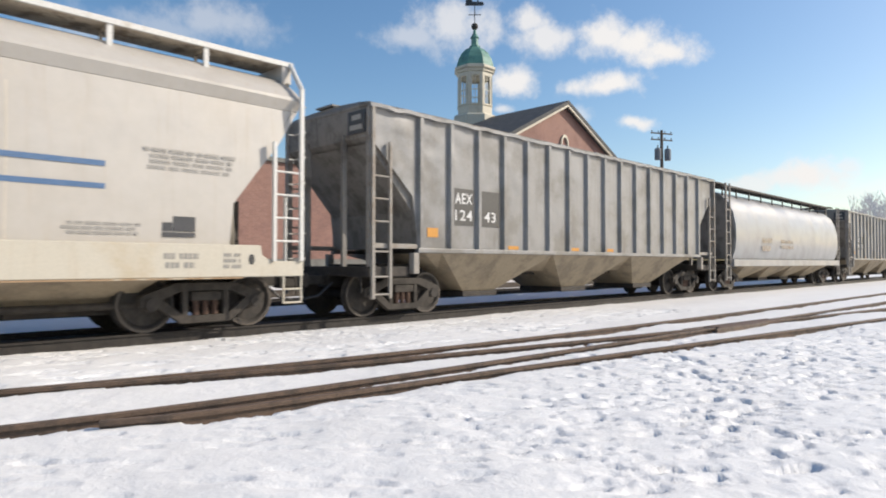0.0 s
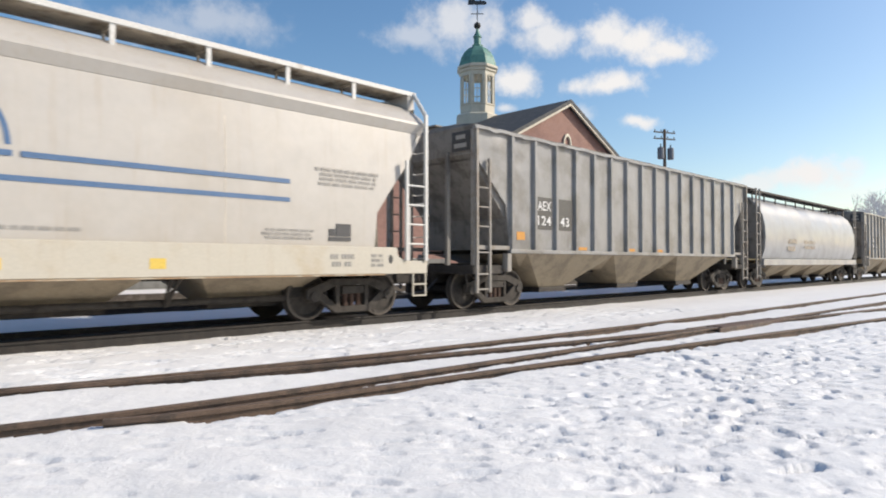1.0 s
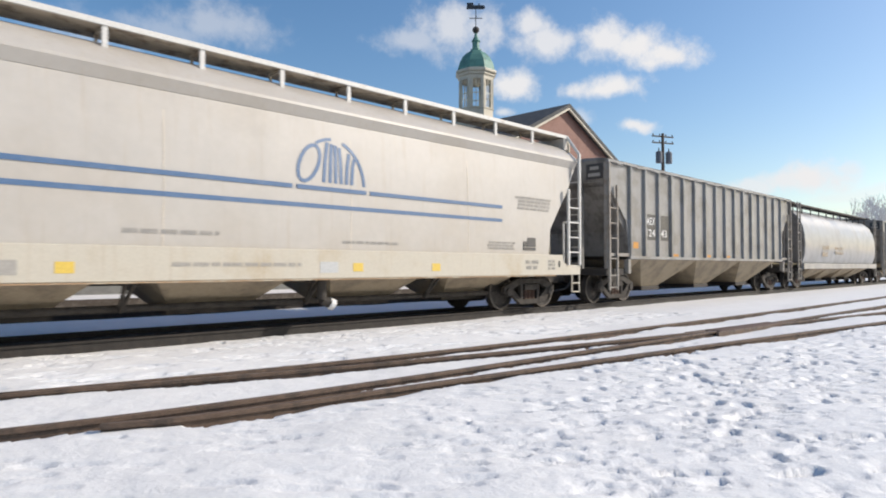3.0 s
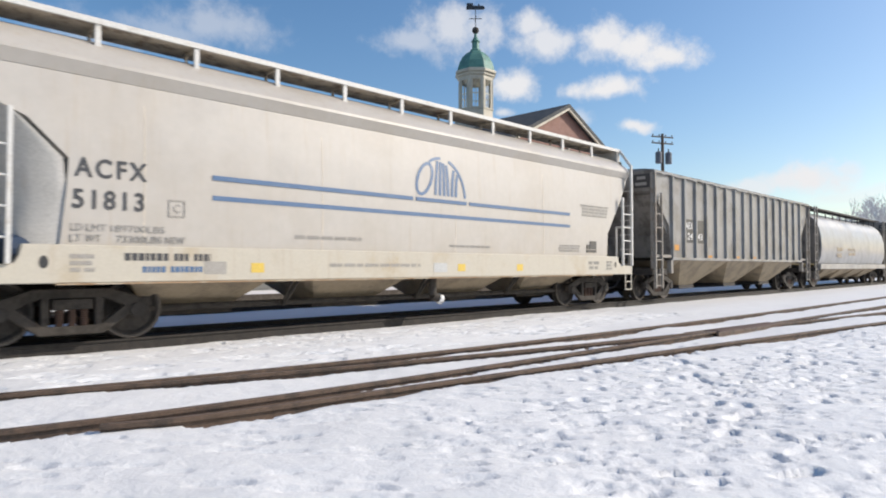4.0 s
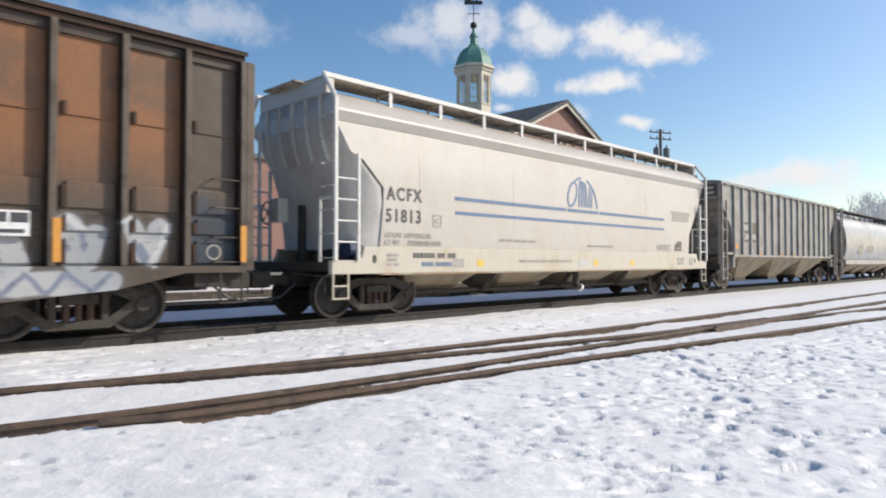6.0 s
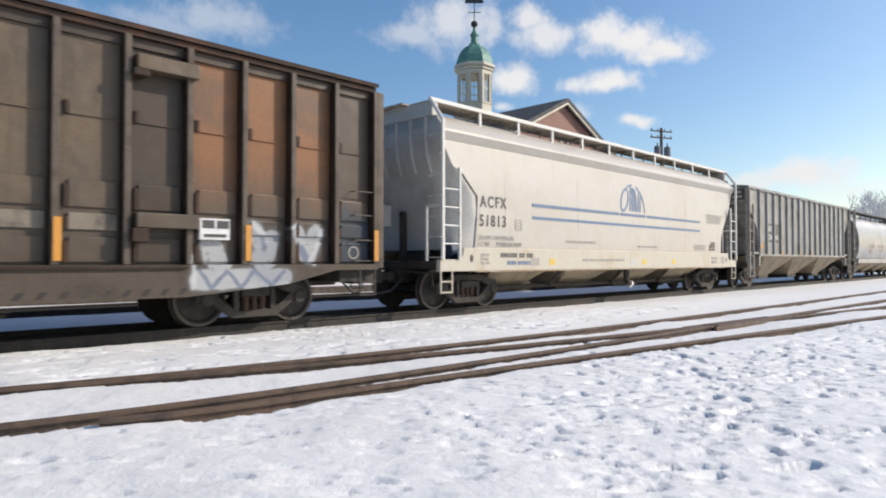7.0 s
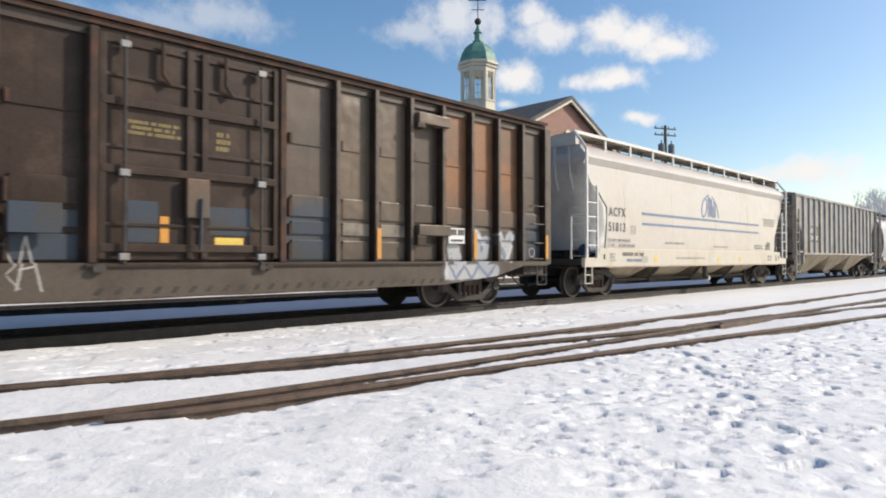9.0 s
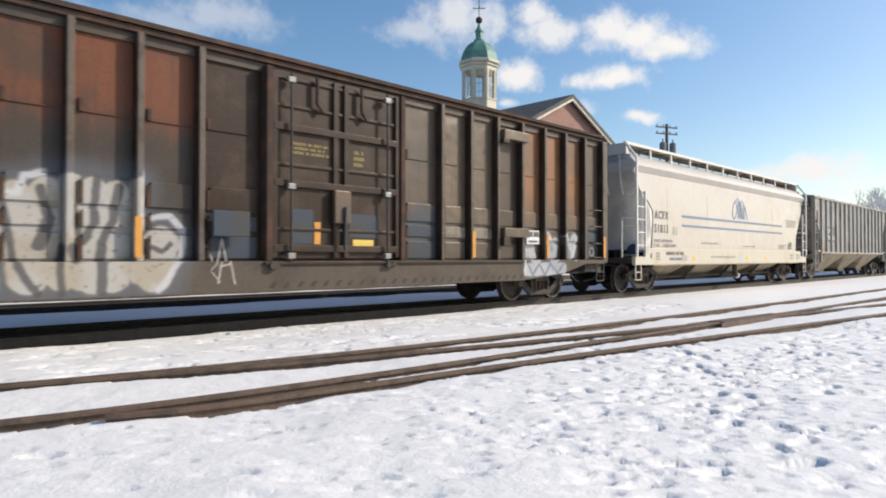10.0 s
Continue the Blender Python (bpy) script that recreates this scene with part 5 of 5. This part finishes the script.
def boxcar():
    c = new("boxcar")
    H = 9.19
    part("body", boxes((-H + 0.03, H - 0.03, -1.405, 1.405, 0.95, 4.58)), M_BROWN, c, "grimy brown steel body")
    part("roof", prism([(-1.60, 4.545), (-1.60, 4.62), (0, 4.74), (1.60, 4.62), (1.60, 4.545), (1.5, 4.582), (-1.5, 4.582)], -H - 0.02, H + 0.02, axis="x"), M_EAVE, c, "rusty dark roof")
    for s in (-1, 1):
        part("eave", bbox(-H, H, *sorted((s * 1.41, s * 1.55)), 4.45, 4.54, 0.01), M_EAVE, c, "rust-brown eave strip")
        part("top_chord", bbox(-H, H, *sorted((s * 1.41, s * 1.47)), 4.30, 4.445, 0.008), M_MIDPANEL, c, "worn brown top chord")
        for e in (-1, 1):
            part("corner_flange", bbox(*sorted((e * (H + 0.002), e * (H + 0.15))), *sorted((s * 1.46, s * 1.60)), 0.98, 4.46, 0.012), M_POST, c, "worn corner flange")
        part("side_sill", prism([(-H, 0.95), (-8.2, 0.95), (-7.2, 0.72), (-5.4, 0.56), (5.4, 0.56), (7.2, 0.72), (8.2, 0.95), (H, 0.95), (H, 1.06), (-H, 1.06)],
                                *sorted((s * 1.41, s * 1.61))), M_SILLBROWN, c, "deep brown side sill")
    posts = [H - 0.05 - 0.925 * i for i in range(8)]
    tones = {0: M_BLUELOW, 1: M_RUST, 2: M_RUST, 3: M_RUST, 4: M_MIDPANEL, 5: M_PANEL, 6: M_PANEL, 7: M_BLUELOW}
    left = {0: M_BROWN, 1: M_BROWN, 2: M_REDRUST, 3: M_REDRUST, 4: M_REDRUST, 5: M_REDRUST, 6: M_REDRUST, 7: M_BROWN}
    for s in (-1, 1):
        for e, tone in ((1, tones), (-1, left)):
            for i, x in enumerate(posts):
                bm = bmesh.new()
                box(bm, e * x - 0.05, e * x + 0.05, *sorted((s * 1.41, s * 1.61)), 1.062, 4.448)
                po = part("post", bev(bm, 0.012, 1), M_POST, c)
                po.data.materials.append(M_BROWN)       # flanks coloured darker to stand for the shade on them, worn pale on the face
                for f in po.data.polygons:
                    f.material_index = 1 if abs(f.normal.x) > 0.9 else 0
                if i < 7:
                    xa, xb = sorted((e * x, e * (x - 0.925)))
                else:
                    xa, xb = sorted((e * x, e * 1.56))
                pn = part("panel", boxes((xa + 0.055, xb - 0.055, *sorted((s * 1.406, s * 1.42)), 1.065, 4.445)), tone[i], c)
                low = M_BLUEGREY if (e, i) in ((1, 7), (-1, 7), (1, 0)) else M_MIDPANEL if tone[i] is M_RUST else M_BROWN if tone[i] is M_REDRUST else tone[i]
                rubbed = M_RUBBED if (e, i) in ((1, 5), (1, 6)) else low
                for z0, z1, m in ((1.10, 1.46, low), (1.56, 1.80, rubbed), (1.88, 2.26, tone[i])):
                    part("plate", bbox(xa + 0.20, xb - 0.09, *sorted((s * 1.4205, s * 1.458)), z0, z1, 0.012), m, pn)
                    # dark bar added for the shadow left of the plate, not a real clip
                    part("clip", boxes((xa + 0.14, xa + 0.195, *sorted((s * 1.4205, s * 1.475)), z0, z1 - 0.06)), M_EAVE, pn)
                part("ledge", boxes((xa + 0.20, xb - 0.057, *sorted((s * 1.4205, s * 1.445)), 3.18, 3.195)), tone[i], pn)
                # the same added bar for the shadow at the ledge's left end
                part("clip", boxes((xa + 0.14, xa + 0.195, *sorted((s * 1.4205, s * 1.475)), 3.18, 3.36)), M_EAVE, pn)
        # plug door
        d = part("door", bbox(-1.42, 1.42, *sorted((s * 1.408, s * 1.53)), 1.10, 4.38, 0.01), M_BROWN, c, "brown plug door with lock rods")
        for z in (1.28, 1.62, 2.42, 2.75, 3.40, 3.78, 4.26):
            big = z in (2.42, 3.40, 1.28)
            part("door_rib", bbox(-1.40, 1.40, *sorted((s * 1.531, s * (1.60 if big else 1.565))), z - (0.06 if big else 0.025), z + (0.06 if big else 0.025), 0.01), M_BROWN, d)
        for x in (-1.38, -0.12, 0.12, 1.38):
            part("door_stile", bbox(x - 0.05, x + 0.05, *sorted((s * 1.532, s * 1.592)), 1.12, 4.36, 0.01), M_BROWN, d)
        for x in (-1.10, 1.06):
            rd = part("lock_rod", rods([((x, s * 1.66, 1.05), (x, s * 1.66, 4.34))], 0.024, 10), M_STEEL, d, "worn dark lock rod")
            for z in (1.15, 2.36, 4.22):
                part("rod_guide", bbox(x - 0.07, x + 0.07, *sorted((s * 1.605, s * 1.69)), z - 0.05, z + 0.05, 0.012), M_ROD, rd)
        part("gear_case", bbox(-0.2, 0.16, *sorted((s * 1.60, s * 1.68)), 1.75, 2.36, 0.02), M_RUST, d, "rusty lock gear case")
        part("lock_handle", rods([((0.02, s * 1.71, 2.05), (0.0, s * 1.71, 1.25))], 0.028, 8), M_BLUEGREY, d)
        for x in (-0.55, 0.45):
            part("hanger", rods([((x, s * 1.62, 4.36), (x, s * 1.62, 3.9)), ((x, s * 1.62, 3.9), (x + 0.12, s * 1.62, 3.75))], 0.035, 8), M_EAVE, d)
        for x0, x1, z0, z1, m in ((-0.55, -0.42, 1.36, 1.76, M_ORANGE), (0.31, 0.80, 1.345, 1.46, M_YELLOW), (-1.02, -0.58, 1.36, 1.98, M_BLUEGREY), (0.22, 0.95, 1.5, 1.95, M_BLUEGREY)):
            part("door_patch", boxes((x0, x1, *sorted((s * 1.531, s * 1.537)), z0, z1)), m, d)
        for x in (-1.5, 1.5):
            part("door_post", bbox(x - 0.055, x + 0.055, *sorted((s * 1.41, s * 1.63)), 1.062, 4.398, 0.012), M_EAVE, c)
        for x in (-1.46, -1.4, 1.08, 1.2):
            part("door_roller", rods([((x, s * 1.60, 0.98), (x, s * 1.70, 0.98))], 0.06, 12), M_TRUCK, c)
        part("door_track", bbox(-1.6, 5.4, *sorted((s * 1.615, s * 1.66)), 1.0, 1.05, 0.008), M_BROWN, c)
        for k in range(26):
            x = -1.5 + 0.27 * k
            part("track_notch", prism([(x, 0.60), (x + 0.09, 0.60), (x + 0.16, 0.70), (x + 0.07, 0.70)], *sorted((s * 1.611, s * 1.613))), M_STEEL, c)
        # heavy brackets beside the fourth panel
        for z in (4.06, 1.72):
            part("bracket", bbox(4.62, 5.55, *sorted((s * 1.443, s * 1.70)), z - 0.11, z + 0.11, 0.015), M_PANEL, c)
        part("bracket_hook", bbox(4.56, 4.78, *sorted((s * 1.443, s * 1.72)), 3.84, 3.94, 0.01), M_BROWN, c)
        part("bracket_hook", bbox(4.56, 4.78, *sorted((s * 1.443, s * 1.72)), 1.40, 1.60, 0.01), M_BROWN, c)
        for e in (-1, 1):
            for z in (1.12, 1.52, 2.0, 2.46):
                part("grab_iron", rods([((e * 8.66, s * 1.43, z), (e * 8.66, s * 1.56, z)), ((e * 8.66, s * 1.56, z), (e * 9.14, s * 1.57, z))], 0.011, 8), M_POST, c, "worn steel grab iron")
        for x in (9.14, 6.42, 3.62, -3.62, -6.4):
            part("reflector", boxes((x - 0.05, x + 0.05, *sorted((s * 1.621, s * 1.627)), 1.12, 1.72)), M_ORANGE, c, "orange reflector strip")
        stirrup(c, 8.75, 9.15, 0.45, 0.95, s * 1.58 - 0.015, M_STEEL)
        stirrup(c, -9.15, -8.75, 0.45, 0.95, s * 1.58 - 0.015, M_STEEL)
    part("route_board", bbox(-2.52, -1.90, -1.70, -1.622, 1.46, 1.87, 0.01), M_BLUEGREY, c, "grey blue route board")
    tb = part("data_plate", boxes((5.62, 6.12, -1.56, -1.422, 1.46, 1.80)), M_OFFWHITE, c, "pale framed data plate")
    for x, z in ((5.66, 1.64), (5.9, 1.64)):
        part("data_block", boxes((x, x + 0.2, -1.565, -1.56, z, z + 0.13)), M_LETTER, tb)
    part("data_block", boxes((5.68, 6.06, -1.565, -1.56, 1.5, 1.55)), M_LETTER, tb)
    bars("door_print", c, -1.03, 2.94, 0.80, 0.24, 3, -1.534, M_DIMYELLOW, 21)
    bars("door_print", c, 0.32, 2.84, 0.25, 0.34, 3, -1.534, M_DIMYELLOW, 22)
    for x0, z0, x1, z1 in ((-2.53, 1.32, -2.41, 1.03), (-2.41, 1.03, -2.51, 0.92), (-2.51, 0.90, -2.36, 0.72), (-2.40, 0.70, -2.27, 1.42), (-2.27, 1.42, -2.11, 0.68), (-2.38, 0.97, -2.18, 1.02)):
        d = Vector((x1 - x0, z1 - z0)).normalized() * 0.014
        for lo, hi, y in ((0.50, 1.06, 1.612), (1.06, 1.60, 1.462)):    # on the sill and on the panel above it
            za, zb = max(min(z0, z1), lo), min(max(z0, z1), hi)
            if zb - za < 0.02:
                continue
            xa, xb = x0 + (x1 - x0) * (za - z0) / (z1 - z0), x0 + (x1 - x0) * (zb - z0) / (z1 - z0)
            part("scrawl_bar", prism([(xa - d.y, za), (xa + d.y, za), (xb + d.y, zb), (xb - d.y, zb)] if abs(d.y) > 0.006 else
                                     [(xa, za - 0.013), (xa, za + 0.013), (xb, zb + 0.013), (xb, zb - 0.013)], -y - 0.003, -y + 0.003), M_FAINT, c)
    ring = ring_of(0.10, 0.125, 0.005, 20)
    bmesh.ops.rotate(ring, verts=ring.verts, matrix=Matrix.Rotation(radians(90), 3, "X"))
    bmesh.ops.translate(ring, verts=ring.verts, vec=(8.70, -1.463, 1.28))
    part("stencil_ring", ring, M_FAINT, c)
    for e in (-1, 1):
        part("end_wall", bbox(*sorted((e * (H - 0.04), e * H)), -1.55, 1.55, 0.95, 4.56, 0.01), M_BROWN, c)
        for k in range(7):
            z = 1.3 + 0.44 * k
            part("end_rib", bbox(*sorted((e * H, e * (H + 0.05))), -1.4, 1.4, z, z + 0.16, 0.02), M_BROWN, c)
        part("end_sill", bbox(*sorted((e * 8.4, e * (H + 0.02))), -1.45, 1.45, 0.72, 0.94, 0.015), M_STEEL, c)
        coupler(c, e * H, e)
        truck(c, e * 6.86)
    part("centre_sill", boxes((-9.0, 9.0, -0.3, 0.3, 0.62, 0.94)), M_STEEL, c)
    part("brake_rigging", rods([((-4.5, -0.8, 0.62), (4.5, -0.8, 0.62)), ((-3, 0.6, 0.6), (5, 0.6, 0.6))], 0.04, 8), M_STEEL, c)
    return tagged(c, "grimy brown boxcar with rusty panels and sprayed tags", "railway wagon", "wagons of the train")


M_RUBBED = mat("rubbed_plate", (0.19, 0.165, 0.13), 0.5, second=(0.10, 0.085, 0.07), mix_scale=3, spec=0.3)
M_EAVE = mat("rusty_eave", (0.050, 0.036, 0.030), 0.8, second=(0.085, 0.048, 0.035), mix_scale=3, grain=0.2, spec=0.12)
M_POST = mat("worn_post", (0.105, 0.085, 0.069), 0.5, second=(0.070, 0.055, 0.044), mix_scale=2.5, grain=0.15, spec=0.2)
M_ROD = mat("worn_rod", (0.22, 0.225, 0.23), 0.45, second=(0.22, 0.19, 0.16), mix_scale=5, metal=0.3)
M_DIMYELLOW = mat("dim_yellow_print", (0.20, 0.155, 0.065), 0.7)
sprayed(M_POST, TAG_BIG)
sprayed(M_POST, TAG_SMALL)

CENTRE_Y = 11.39
TRAIN = []
for make, x in ((boxcar, -21.34), (centre_flow, -2.085), (ribbed_hopper, 16.09), (tank_hopper, 33.9)):
    wagon = make()
    wagon.location = (x, CENTRE_Y, RAIL)
    TRAIN.append((wagon, x))
first = TRAIN[2][0]
rear = copy_thing(first, pose(52.2, CENTRE_Y, RAIL))
TRAIN.append((rear, 52.2))
WHEELS += [(o, o.location.x, rear) for o in rear.children if o.name.startswith("wheelset")]


def travel(t):
    """How far the train has rolled by t seconds."""
    return 2.974 * t - 0.01393 * t * t


def motions():
    for wagon, x in TRAIN:
        walk(wagon, [(0.5 * k, pose(x + travel(0.5 * k), CENTRE_Y, RAIL)) for k in range(21)])
    for ws, x, wagon in WHEELS:
        walk(ws, [(0.2 * k, pose(x, 0, 0.46, 0, math.degrees(travel(0.2 * k) / 0.46), 0)) for k in range(51)])


motions()
